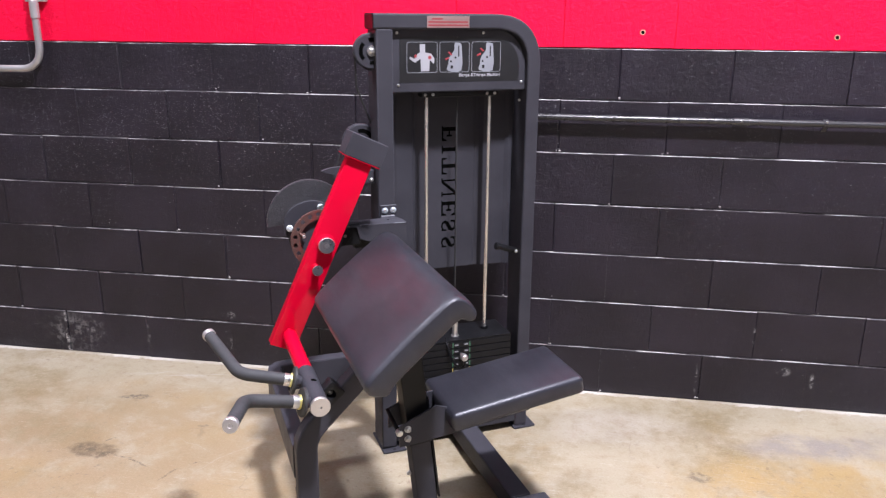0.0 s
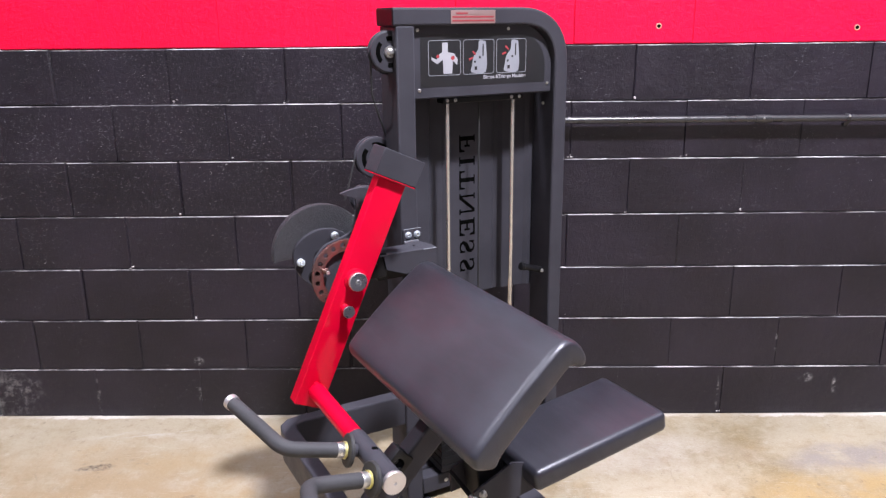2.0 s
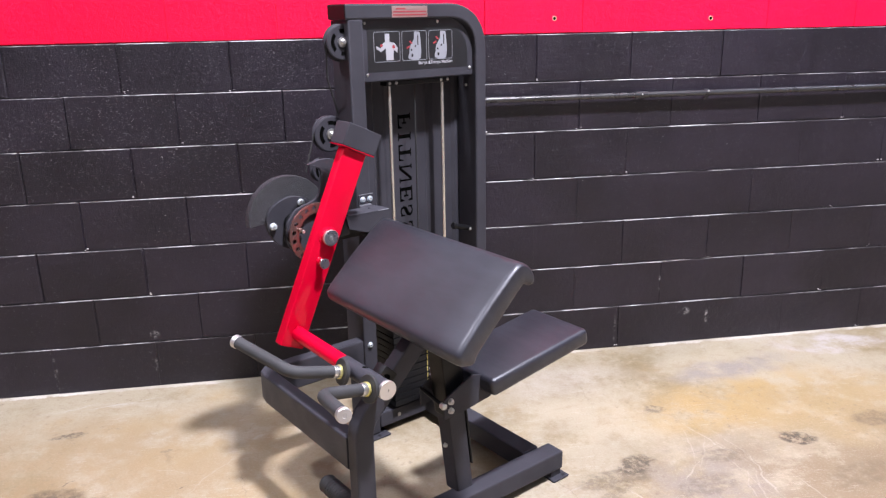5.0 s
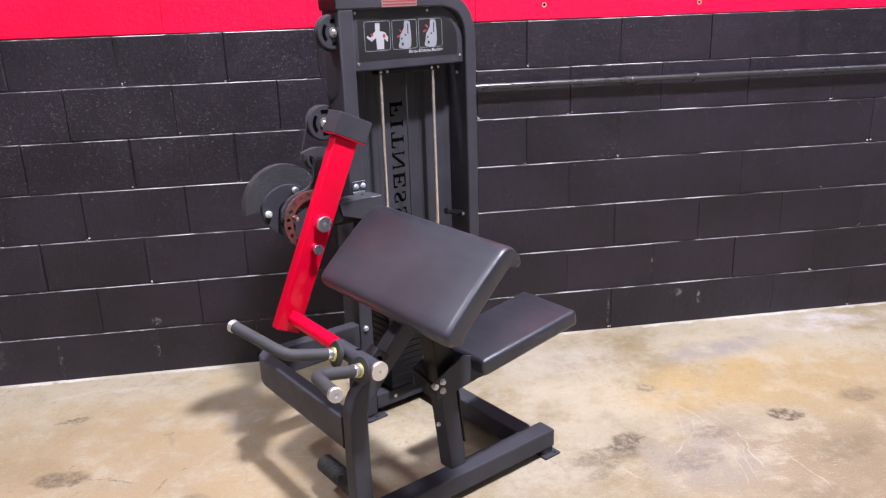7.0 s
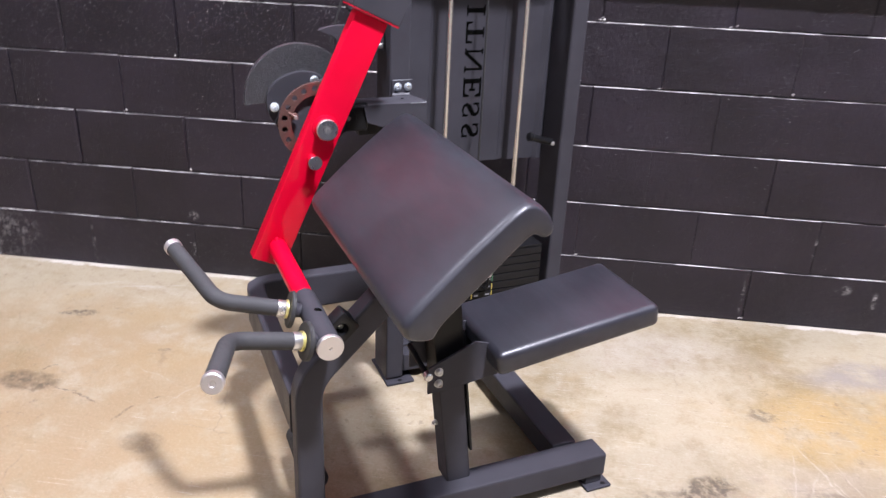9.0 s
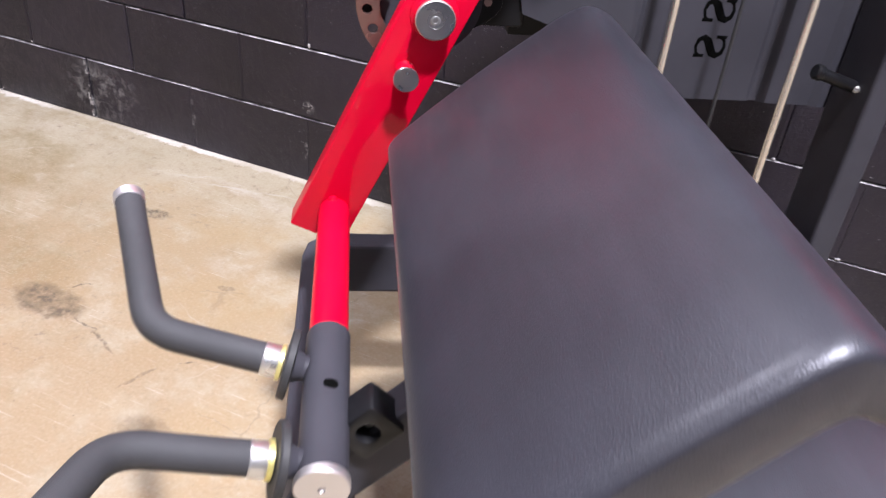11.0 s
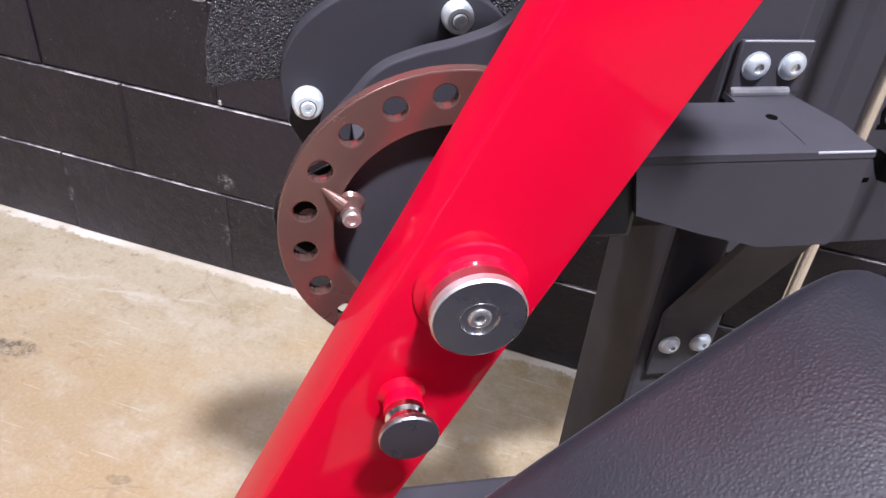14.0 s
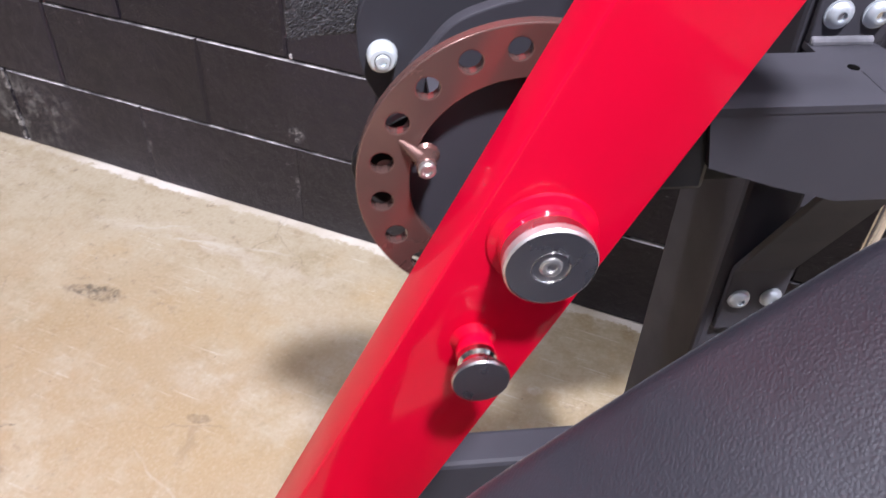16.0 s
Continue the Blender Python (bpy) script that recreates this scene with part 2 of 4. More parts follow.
def concrete():
    """Sealed tan concrete with clouds, spills, stains and scratches."""
    n = Nodes("sealed concrete", 0.4, 0.0, 0.4)
    p = n.co
    shifted = lambda x, y: n.mapped((1, 1, 1), p, (x, y, 0))
    mott = n.math("ADD", n.math("MULTIPLY", n.noise(1.1, 6.0, 0.6, co=p), 0.6), n.math("ADD", n.math("MULTIPLY", n.noise(5.0, 7.0, 0.66, co=p), 0.26), n.math("MULTIPLY", n.noise(24.0, 6.0, 0.74, co=p), 0.22)))
    c = n.mix(n.ramp(mott, 0.43, 0.58), (0.270, 0.208, 0.112), (0.425, 0.368, 0.268))
    c = n.mix(n.ramp(n.noise(1.9, 5.0, 0.6, co=shifted(4, 7)), 0.52, 0.74, 0.0, 0.5), c, (0.54, 0.49, 0.43))
    c = n.mix(n.ramp(n.noise(2.6, 6.0, 0.65, co=shifted(1, 3)), 0.55, 0.74, 0.0, 0.6), c, (0.40, 0.275, 0.13))
    c = n.mix(n.ramp(n.noise(4.4, 8.0, 0.72, co=shifted(9, 2)), 0.62, 0.76, 0.0, 0.45), c, (0.25, 0.19, 0.13))

    c = n.mix(n.ramp(n.noise(10.0, 7.0, 0.72, co=shifted(6, 1)), 0.50, 0.70, 0.0, 0.5), c, (0.27, 0.195, 0.105))
    c = n.mix(n.ramp(n.noise(14.0, 6.0, 0.7, co=shifted(3, 8)), 0.56, 0.72, 0.0, 0.4), c, (0.56, 0.51, 0.43))

    def wobble(scale, size):
        ns = n.t.nodes.new("ShaderNodeTexNoise")
        ns.inputs["Scale"].default_value, ns.inputs["Detail"].default_value = scale, 6.0
        n.put(p, ns.inputs["Vector"])
        sc = n.t.nodes.new("ShaderNodeVectorMath")
        sc.operation = "MULTIPLY_ADD"
        n.put(ns.outputs["Color"], sc.inputs[0])
        sc.inputs[1].default_value = (size, size, 0.0)
        n.put(p, sc.inputs[2])
        return sc.outputs[0], size / 2

    soft, fine = wobble(5.0, 0.30), wobble(20.0, 0.045)
    thin = wobble(6.0, 0.09)
    speckle = n.noise(34.0, 7.0, 0.72, co=p)
    broken = n.noise(6.5, 7.0, 0.7, co=shifted(2, 2))

    def spot(x, y, rx, ry, turn, k, tone, how, ragged=0.0):
        """A patch round x, y with a drifting outline."""
        co, half = how
        d = n.t.nodes.new("ShaderNodeVectorMath")
        d.operation = "LENGTH"
        moved = n.mapped((1, 1, 0), co, (-x - half, -y - half, 0))
        n.put(n.mapped((1 / rx, 1 / ry, 0.0), n.mapped((1, 1, 1), moved, (0, 0, 0), (0, 0, radians(-turn)))), d.inputs[0])
        f = n.ramp(d.outputs["Value"], 0.35 if how is soft else 0.66 if how is fine else 0.45, 1.05, k, 0.0)
        if how is soft:
            f = n.math("MULTIPLY", f, n.ramp(broken, 0.36, 0.58, 0.15, 1.0))
        if ragged:
            f = n.math("MULTIPLY", f, n.ramp(speckle, 0.5 - ragged, 0.5 + ragged * 0.7, 0.1, 1.0))
        return n.mix(f, c, tone)

    for x, y, rx, ry, turn, k, tone in CLOUDS:
        c = spot(x, y, rx, ry, turn, k, tone, soft)
    c = n.mix(n.ramp(n.noise(60.0, 4.0, co=p), 0.54, 0.76, 0.0, 0.32), c, (0.23, 0.175, 0.11))
    for turn, shift in ((0.5, 3.0), (-0.9, 8.0), (1.9, 5.0), (1.2, 11.0)):
        scratch = n.noise(9.0, 2.0, 0.4, co=n.mapped((1.0, 34.0, 1.0), p, (shift, shift, 0), (0, 0, turn)))
        where = n.ramp(n.noise(2.6, 3.0, co=shifted(shift * 2, 1)), 0.5, 0.62)
        c = n.mix(n.math("MULTIPLY", n.ramp(scratch, 0.66, 0.72, 0.0, 0.45), where), c, (0.64, 0.60, 0.54))
    veins = n.ramp(n.cells(2.6, fine[0], "DISTANCE_TO_EDGE"), 0.0015, 0.006, 1.0, 0.0)
    c = n.mix(n.math("MULTIPLY", n.math("MULTIPLY", veins, 0.3), n.ramp(n.noise(3.1, 4.0, co=shifted(5, 9)), 0.52, 0.62)), c, (0.16, 0.12, 0.085))
    grain = n.noise(130.0, 4.0, 0.7, co=p)
    c = n.mix(n.ramp(grain, 0.5, 0.72, 0.0, 0.28), c, (0.24, 0.18, 0.11))
    c = n.mix(n.ramp(grain, 0.5, 0.30, 0.0, 0.22), c, (0.58, 0.53, 0.46))
    grime = n.noise(34.0, 5.0, 0.7, co=p)
    c = n.mix(n.math("MULTIPLY", n.ramp(grime, 0.56, 0.68, 0.0, 0.6), n.ramp(n.noise(1.7, 4.0, co=shifted(2, 6)), 0.44, 0.62)), c, (0.19, 0.14, 0.10))
    pits = n.math("MULTIPLY", n.ramp(n.cells(26.0, p), 0.035, 0.06, 1.0, 0.0), n.ramp(n.noise(3.0, 2.0, co=p), 0.5, 0.58))
    c = n.mix(n.math("MULTIPLY", pits, 0.6), c, (0.12, 0.09, 0.07))
    for x, y, rx, ry, turn, k in SCRATCHES:
        c = spot(x, y, rx, ry, turn, k, (0.50, 0.455, 0.39), thin, 0.16)
    edge = n.t.nodes.new("ShaderNodeSeparateXYZ")
    n.put(p, edge.inputs[0])
    rim = n.math("ADD", edge.outputs["Y"], n.math("MULTIPLY", n.noise(26.0, 7.0, 0.75, co=p), 0.09))
    c = n.mix(n.math("MULTIPLY", n.ramp(rim, 3.206, 3.220, 0.0, 0.85), n.ramp(n.noise(2.5, 4.0, co=p), 0.35, 0.65, 0.15, 1.0)), c, (0.74, 0.70, 0.65))
    for x, y, rx, ry, turn, k, tone in STAINS:
        c = spot(x, y, rx, ry, turn, k, tone, fine, 0.10 if tone is SOOT else 0.20)
    n.colour(n.mix(0.22, c, (0.112, 0.085, 0.055)))
    n.rough(n.ramp(n.noise(5.0, 6.0, co=p), 0.3, 0.7, 0.30, 0.52))
    n.bump(n.noise(90.0, 5.0, 0.65, co=p), 0.12, 0.002)
    return n.m


# Flat black painted for the dark inside holes, slots and letter cut-outs.
OPENING_BLACK = painted("flat black for openings", (0.003, 0.003, 0.003), (0.004, 0.004, 0.004), 0.9, 300, 0.0, spec=0.0)
OCHRE, ASH, CREAM, UMBER = (0.42, 0.29, 0.125), (0.28, 0.25, 0.23), (0.56, 0.51, 0.45), (0.20, 0.145, 0.09)
CLOUDS = [  # x, y, half sizes, turn, strength, colour of the spills, worn patches and one painted glare
    (-1.6, 2.2, 1.1, 0.9, 0, 0.75, (0.335, 0.235, 0.135)), (1.5, 2.1, 0.7, 0.6, 0, 0.85, (0.28, 0.205, 0.115)), (0.85, 2.05, 0.55, 0.30, 10, 0.65, (0.31, 0.25, 0.165)),
    # The lilac patch at 1.65, 3.04 paints cool glare on the floor.
    (1.12, 2.58, 0.65, 0.32, 0, 0.95, OCHRE), (0.75, 2.55, 0.45, 0.25, 0, 0.65, OCHRE), (1.02, 2.89, 0.42, 0.11, 8, 0.9, ASH), (1.65, 3.04, 0.40, 0.09, 0, 0.7, (0.56, 0.52, 0.53)),
    (1.36, 2.40, 0.16, 0.14, 0, 0.5, UMBER), (0.30, 2.90, 0.35, 0.14, 0, 0.5, CREAM), (0.75, 2.20, 0.30, 0.22, 20, 0.4, CREAM),
    (0.95, 1.95, 0.95, 0.55, 0, 0.95, (0.245, 0.190, 0.125)), (1.5, 2.5, 0.6, 0.3, 0, 0.5, (0.36, 0.27, 0.15)),
    (1.04, 2.06, 0.38, 0.24, 10, 0.7, (0.25, 0.185, 0.115)), (0.78, 1.82, 0.40, 0.28, 0, 0.6, (0.28, 0.22, 0.15)), (0.52, 2.08, 0.30, 0.20, 0, 0.65, ASH), (1.25, 1.75, 0.6, 0.5, 0, 0.85, (0.22, 0.165, 0.10)), (1.25, 2.45, 0.5, 0.3, 0, 0.6, (0.33, 0.245, 0.125)),
    (-1.55, 3.04, 0.42, 0.04, 6, 0.35, CREAM), (-1.2, 2.62, 0.30, 0.16, 0, 0.35, OCHRE), (-0.95, 2.25, 0.30, 0.16, 30, 0.35, OCHRE), (-1.9, 2.2, 0.4, 0.2, 0, 0.35, OCHRE), (-1.35, 2.85, 0.25, 0.08, 20, 0.3, OCHRE),
    (-1.25, 2.65, 0.80, 0.45, 0, 0.65, (0.36, 0.265, 0.15)), (-1.1, 2.0, 0.80, 0.50, 0, 0.55, (0.36, 0.27, 0.16)),
]
SCRATCHES = [  # x, y, half length, half width, turn, strength
    (0.57, 2.34, 0.20, 0.003, 79, 0.4), (0.70, 2.27, 0.11, 0.003, -75, 0.45), (0.685, 2.02, 0.15, 0.003, 73, 0.45), (0.72, 2.33, 0.15, 0.003, -79, 0.4), (0.285, 2.065, 0.075, 0.004, -62, 0.7),
    (0.65, 2.02, 0.16, 0.003, 72, 0.4), (0.05, 2.11, 0.16, 0.005, 25, 0.5), (-1.50, 3.045, 0.19, 0.007, 12, 0.8), (-1.68, 3.04, 0.10, 0.005, 21, 0.7), (-0.75, 2.945, 0.02, 0.014, 20, 0.9), (-2.2, 2.93, 0.10, 0.004, 35, 0.5),
    (0.60, 2.27, 0.15, 0.004, 66, 0.4), (0.73, 2.10, 0.19, 0.004, 84, 0.5), (0.68, 2.12, 0.22, 0.003, 100, 0.35), (0.52, 2.17, 0.11, 0.004, 46, 0.6),
    (0.66, 2.35, 0.17, 0.005, -70, 0.6), (0.85, 1.95, 0.16, 0.004, 95, 0.5), (-1.56, 3.03, 0.13, 0.004, 7, 0.6), (-0.96, 2.67, 0.03, 0.012, 30, 0.9),
    (-1.1, 2.45, 0.16, 0.004, 60, 0.4), (-1.25, 2.5, 0.14, 0.003, -20, 0.4),
]
SOOT, BROWN = (0.092, 0.074, 0.058), (0.150, 0.112, 0.072)
STAINS = [  # x, y, half sizes, turn, strength, colour
    (-1.665, 2.815, 0.075, 0.020, 8, 0.95, SOOT), (-1.59, 2.405, 0.11, 0.055, -4, 1.0, BROWN), (-1.625, 2.418, 0.055, 0.022, -10, 0.55, SOOT), (-1.535, 2.388, 0.030, 0.012, 15, 0.5, SOOT), (-1.42, 2.365, 0.09, 0.005, -18, 0.8, SOOT), (-1.574, 2.482, 0.030, 0.0035, 40, 0.9, SOOT),
    (0.980, 2.300, 0.075, 0.050, -10, 1.0, SOOT), (0.34, 2.24, 0.085, 0.055, 25, 0.9, SOOT), (0.24, 2.17, 0.15, 0.06, 10, 0.5, SOOT), (0.20, 2.08, 0.10, 0.03, 30, 0.4, SOOT),
    (0.564, 2.597, 0.05, 0.035, 0, 0.6, SOOT), (0.66, 2.24, 0.10, 0.05, 0, 0.45, SOOT), (-0.35, 2.98, 0.20, 0.06, 0, 0.45, SOOT), (0.6, 1.75, 0.1, 0.05, 0, 0.4, SOOT),
    (1.34, 2.38, 0.10, 0.06, 10, 0.75, BROWN), (1.05, 2.05, 0.16, 0.07, 20, 0.6, BROWN), (0.82, 1.84, 0.14, 0.06, -20, 0.5, BROWN), (1.50, 2.15, 0.07, 0.05, 0, 0.6, SOOT),
    (0.52, 2.08, 0.14, 0.06, 15, 0.4, SOOT), (-1.19, 2.38, 0.02, 0.004, 20, 0.8, SOOT), (-1.28, 2.635, 0.022, 0.014, 0, 0.7, BROWN), (-1.14, 2.19, 0.07, 0.05, 0, 0.5, BROWN), (-1.25, 2.30, 0.05, 0.006, 65, 0.6, SOOT)]
CONCRETE = concrete()
VINYL = leather()
CAST = cast()
GLOW = bpy.data.materials.new("lit diffuser")
GLOW.use_nodes = True
GLOW.node_tree.nodes["Principled BSDF"].inputs["Emission Color"].default_value = (1.0, 0.97, 0.93, 1)
GLOW.node_tree.nodes["Principled BSDF"].inputs["Emission Strength"].default_value = 6.0


# ---- shapes ----
def part(name, bm, material, parent, label="", angle=20.5):
    """Links a bmesh as one mesh object under a thing or under a part."""
    me = bpy.data.meshes.new(name)
    bmesh.ops.recalc_face_normals(bm, faces=bm.faces)
    bm.to_mesh(me)
    bm.free()
    for one in (material if isinstance(material, (list, tuple)) else [material]):
        me.materials.append(one)
    me.shade_smooth()
    me.set_sharp_from_angle(angle=radians(angle))
    ob = new(name, me)
    ob.parent = parent
    return tagged(ob, label)


def thing(name, m, label, category, group="", kind=""):
    ob = new(name)
    ob.matrix_world = m
    return tagged(ob, label, category, group, kind)


def box(lo, hi, r=0.003, seg=2, turn=None, at=None):
    """A box between two corners with rounded edges, if wished turned about the point at."""
    bm = bmesh.new()
    bmesh.ops.create_cube(bm, size=1.0)
    lo, hi = Vector(lo), Vector(hi)
    for v in bm.verts:
        v.co = Vector((lo[i] + (v.co[i] + 0.5) * (hi[i] - lo[i]) for i in range(3)))
    if r > 0:
        bmesh.ops.bevel(bm, geom=list(bm.edges), offset=r, segments=seg, profile=0.5, affect="EDGES")
    if turn is not None:
        at = Vector(at if at is not None else (lo + hi) / 2)
        for v in bm.verts:
            v.co = at + turn @ (v.co - at)
    return bm


def fillet(points, r, n=5):
    """The path with its inner corners rounded."""
    pts = [Vector(p) for p in points]
    out = [pts[0]]
    for a, b, c in zip(pts, pts[1:], pts[2:]):
        u, w = (a - b).normalized(), (c - b).normalized()
        half = u.angle(w) / 2
        cut = min(r / math.tan(half), (a - b).length * 0.49, (c - b).length * 0.49)
        p, q = b + u * cut, b + w * cut
        for i in range(n + 1):
            s = i / n
            out.append(p * (1 - s) ** 2 + b * (2 * s * (1 - s)) + q * s * s)
    return out + [pts[-1]]


def profile_rect(w, h, r, n=2):
    out = []
    for cx, cy, a0 in ((w / 2 - r, h / 2 - r, 0), (-w / 2 + r, h / 2 - r, 90), (-w / 2 + r, -h / 2 + r, 180), (w / 2 - r, -h / 2 + r, 270)):
        for i in range(n + 1):
            a = radians(a0 + 90 * i / n)
            out.append((cx + r * math.cos(a), cy + r * math.sin(a)))
    return out


def profile_round(r, n=20):
    return [(r * math.cos(2 * math.pi * i / n), r * math.sin(2 * math.pi * i / n)) for i in range(n)]


def sweep(path, profile, normal, caps=True):
    """A profile led along a path that lies across normal: x of the profile across the path, y along normal."""
    bm = bmesh.new()
    path = [Vector(p) for p in path]
    normal = Vector(normal).normalized()
    rings = []
    for i, p in enumerate(path):
        t0 = (p - path[i - 1]).normalized() if i else (path[1] - p).normalized()
        t1 = (path[i + 1] - p).normalized() if i < len(path) - 1 else t0
        t = (t0 + t1).normalized()
        k = 1 / max(0.5, t.dot(t1))
        side = normal.cross(t).normalized()
        up = t.cross(side)
        rings.append([bm.verts.new(p + side * (x * k) + up * y) for x, y in profile])
    for a, b in zip(rings, rings[1:]):
        for j in range(len(profile)):
            bm.faces.new((a[j], a[j - 1], b[j - 1], b[j]))
    if caps:
        bm.faces.new(rings[0])
        bm.faces.new(list(reversed(rings[-1])))
    return bm


def lathe(base, axis, steps, n=28, close=True):
    """Rings of (distance along the axis, radius)."""
    bm = bmesh.new()
    base, axis = Vector(base), Vector(axis).normalized()
    side = axis.orthogonal().normalized()
    other = axis.cross(side)
    rings = []
    for s, r in steps:
        rings.append([bm.verts.new(base + axis * s + (side * math.cos(2 * math.pi * i / n) + other * math.sin(2 * math.pi * i / n)) * max(r, 1e-5)) for i in range(n)])
    for a, b in zip(rings, rings[1:]):
        for j in range(n):
            bm.faces.new((a[j], a[j - 1], b[j - 1], b[j]))
    if close:
        bm.faces.new(rings[0])
        bm.faces.new(list(reversed(rings[-1])))
    return bm


def rod(a, b, r, bevel=0.0015, n=24):
    a, b = Vector(a), Vector(b)
    length = (b - a).length
    return lathe(a, b - a, [(0, r - bevel), (bevel, r), (length - bevel, r), (length, r - bevel)], n)


def plate(loops, v0, v1, bevel=0.0):
    """An outline with holes in the plane of u and z, v0 to v1 thick."""
    bm = bmesh.new()
    edges = []
    for loop in loops:
        vs = [bm.verts.new((u, v0, z)) for u, z in loop]
        edges += [bm.edges.new((vs[i - 1], vs[i])) for i in range(len(vs))]
    bmesh.ops.triangle_fill(bm, use_beauty=True, use_dissolve=True, edges=edges)
    got = bmesh.ops.extrude_face_region(bm, geom=list(bm.faces))
    for v in got["geom"]:
        if isinstance(v, bmesh.types.BMVert):
            v.co.y = v1
    if bevel:
        bmesh.ops.recalc_face_normals(bm, faces=bm.faces)
        rims = [e for e in bm.edges if len(e.link_faces) == 2 and e.calc_face_angle(0.0) > 1.2 and abs(e.verts[0].co.y - e.verts[1].co.y) < 1e-6]
        bmesh.ops.bevel(bm, geom=rims, offset=bevel, segments=2, profile=0.5, affect="EDGES")
    return bm


def ring(cx, cz, r, n=24, a0=0.0, a1=360.0):
    k = n if a1 - a0 >= 360 else n - 1
    return [(cx + r * math.cos(radians(a0 + (a1 - a0) * i / k)), cz + r * math.sin(radians(a0 + (a1 - a0) * i / k))) for i in range(n)]


def smooth_loop(points, n=5):
    """A closed soft curve through the points."""
    out, k = [], len(points)
    for i in range(k):
        p0, p1, p2, p3 = (Vector(points[(i + j - 1) % k]) for j in range(4))
        for s in (j / n for j in range(n)):
            out.append(tuple(0.5 * (2 * p1 + (p2 - p0) * s + (2 * p0 - 5 * p1 + 4 * p2 - p3) * s * s + (3 * p1 - p0 - 3 * p2 + p3) * s ** 3)))
    return out


def text_mesh(body, size, m, depth=0.0006, bold=0.0):
    """Letters as a bmesh, their baseline's middle at the origin of m."""
    cu = bpy.data.curves.new("letters", "FONT")
    cu.body, cu.size, cu.extrude, cu.offset, cu.align_x, cu.align_y = body, size, depth, bold, "CENTER", "CENTER"
    tmp = bpy.data.objects.new("letters", cu)
    scene.collection.objects.link(tmp)
    me = bpy.data.meshes.new_from_object(tmp.evaluated_get(bpy.context.evaluated_depsgraph_get()))
    bpy.data.objects.remove(tmp)
    bm = bmesh.new()
    bm.from_mesh(me)
    bpy.data.meshes.remove(me)
    bm.transform(m)
    return bm


def bolt(parent, at, axis, r=0.009, head=0.006, name="bolt", label="zinc plated bolt"):
    """A domed bolt head on a washer with a hexagon socket."""
    w = lathe(at, axis, [(0, r * 1.16), (0.0012, r * 1.16), (0.0014, r * 1.02), (head * 0.45, r), (head * 0.8, r * 0.82), (head * 0.97, r * 0.58), (head, r * 0.50), (head, r * 0.40), (head * 0.6, r * 0.36)], 20)
    b = part(name, w, BLUE_ZINC if r > 0.0086 else ZINC, parent, label, 40)
    if r > 0.009:
        d = Vector(axis).normalized()
        part("socket", rod(Vector(at) + d * head * 0.55, Vector(at) + d * (head * 0.62), r * 0.38, 0.0001, 6), STEEL, b)
    return b


# ---- room ----
WALL_Y, COURSE, LONG = 3.19, 0.203, 0.406
X0, X1, Y0, TOP = -5.6, 5.6, -5.2, 6.0
REDLINE = 7 * COURSE - 0.012
JOINTS = [k * COURSE if k != 7 else REDLINE for k in range(10)]


def structure(name, bm, material, label, category):
    return tagged(part(name, bm, material, None), label, category, kind="structure")


structure("floor", box((X0 - 0.2, Y0 - 0.2, -0.15), (X1 + 0.2, WALL_Y + 0.2, 0.0), 0.0), CONCRETE, "sealed tan concrete floor with stains and scratches", "floor")
# Ceiling and the other walls are unseen; their tones set the bounced light.
structure("ceiling", box((X0 - 0.2, Y0 - 0.2, TOP), (X1 + 0.2, WALL_Y + 0.2, TOP + 0.1), 0.0), CEILING, "unseen white ceiling added to close the gym and bounce light", "ceiling")
structure("wall_south", box((X0, Y0 - 0.2, 0), (X1, Y0, TOP), 0.0), PLASTER, "plain grey painted wall", "wall")
structure("wall_east", box((X1, Y0, 0), (X1 + 0.2, WALL_Y, TOP), 0.0), PLASTER, "plain grey painted wall", "wall")
structure("wall_west", box((X0 - 0.2, Y0, 0), (X0, WALL_Y, TOP), 0.0), PLASTER, "plain grey painted wall", "wall")

JOINT = 0.007  # depth of the mortar joints
bm = box((X0, WALL_Y + JOINT, 0), (X1, WALL_Y + 0.2, REDLINE), 0.0)
upper = box((X0, WALL_Y + JOINT, REDLINE), (X1, WALL_Y + 0.2, 9 * COURSE), 0.0)
# Wall above the red band is unseen, kept pale to bounce light.
topmost = box((X0, WALL_Y + JOINT, 9 * COURSE), (X1, WALL_Y + 0.2, TOP), 0.0)
wall_north = structure("wall_north", bm, BLACKWALL, "black painted concrete block wall with a red upper band", "wall")
part("wall_upper", upper, REDWALL, wall_north, "red painted band of the wall")
part("wall_top", topmost, UPPER, wall_north, "unseen pale wall top added to bounce light")

# conduits
conduit = thing("conduit", pose(0, 0, 0), "black painted steel conduit clipped along the block wall", "conduit", kind="structure")
CZ, CY, CR = 1.153, 3.163, 0.0115
part("tube", rod((-0.35, CY, CZ), (X1, CY, CZ), CR, n=20), CONDUIT, conduit)
for x in (0.678, 3.7):
    part("coupling", rod((x - 0.028, CY, CZ), (x + 0.028, CY, CZ), CR + 0.0025, n=20), CONDUIT, conduit)
    bolt(conduit, (x, CY - CR - 0.001, CZ + 0.003), (0, -1, 0.3), 0.0035, 0.005, "set_screw", "")
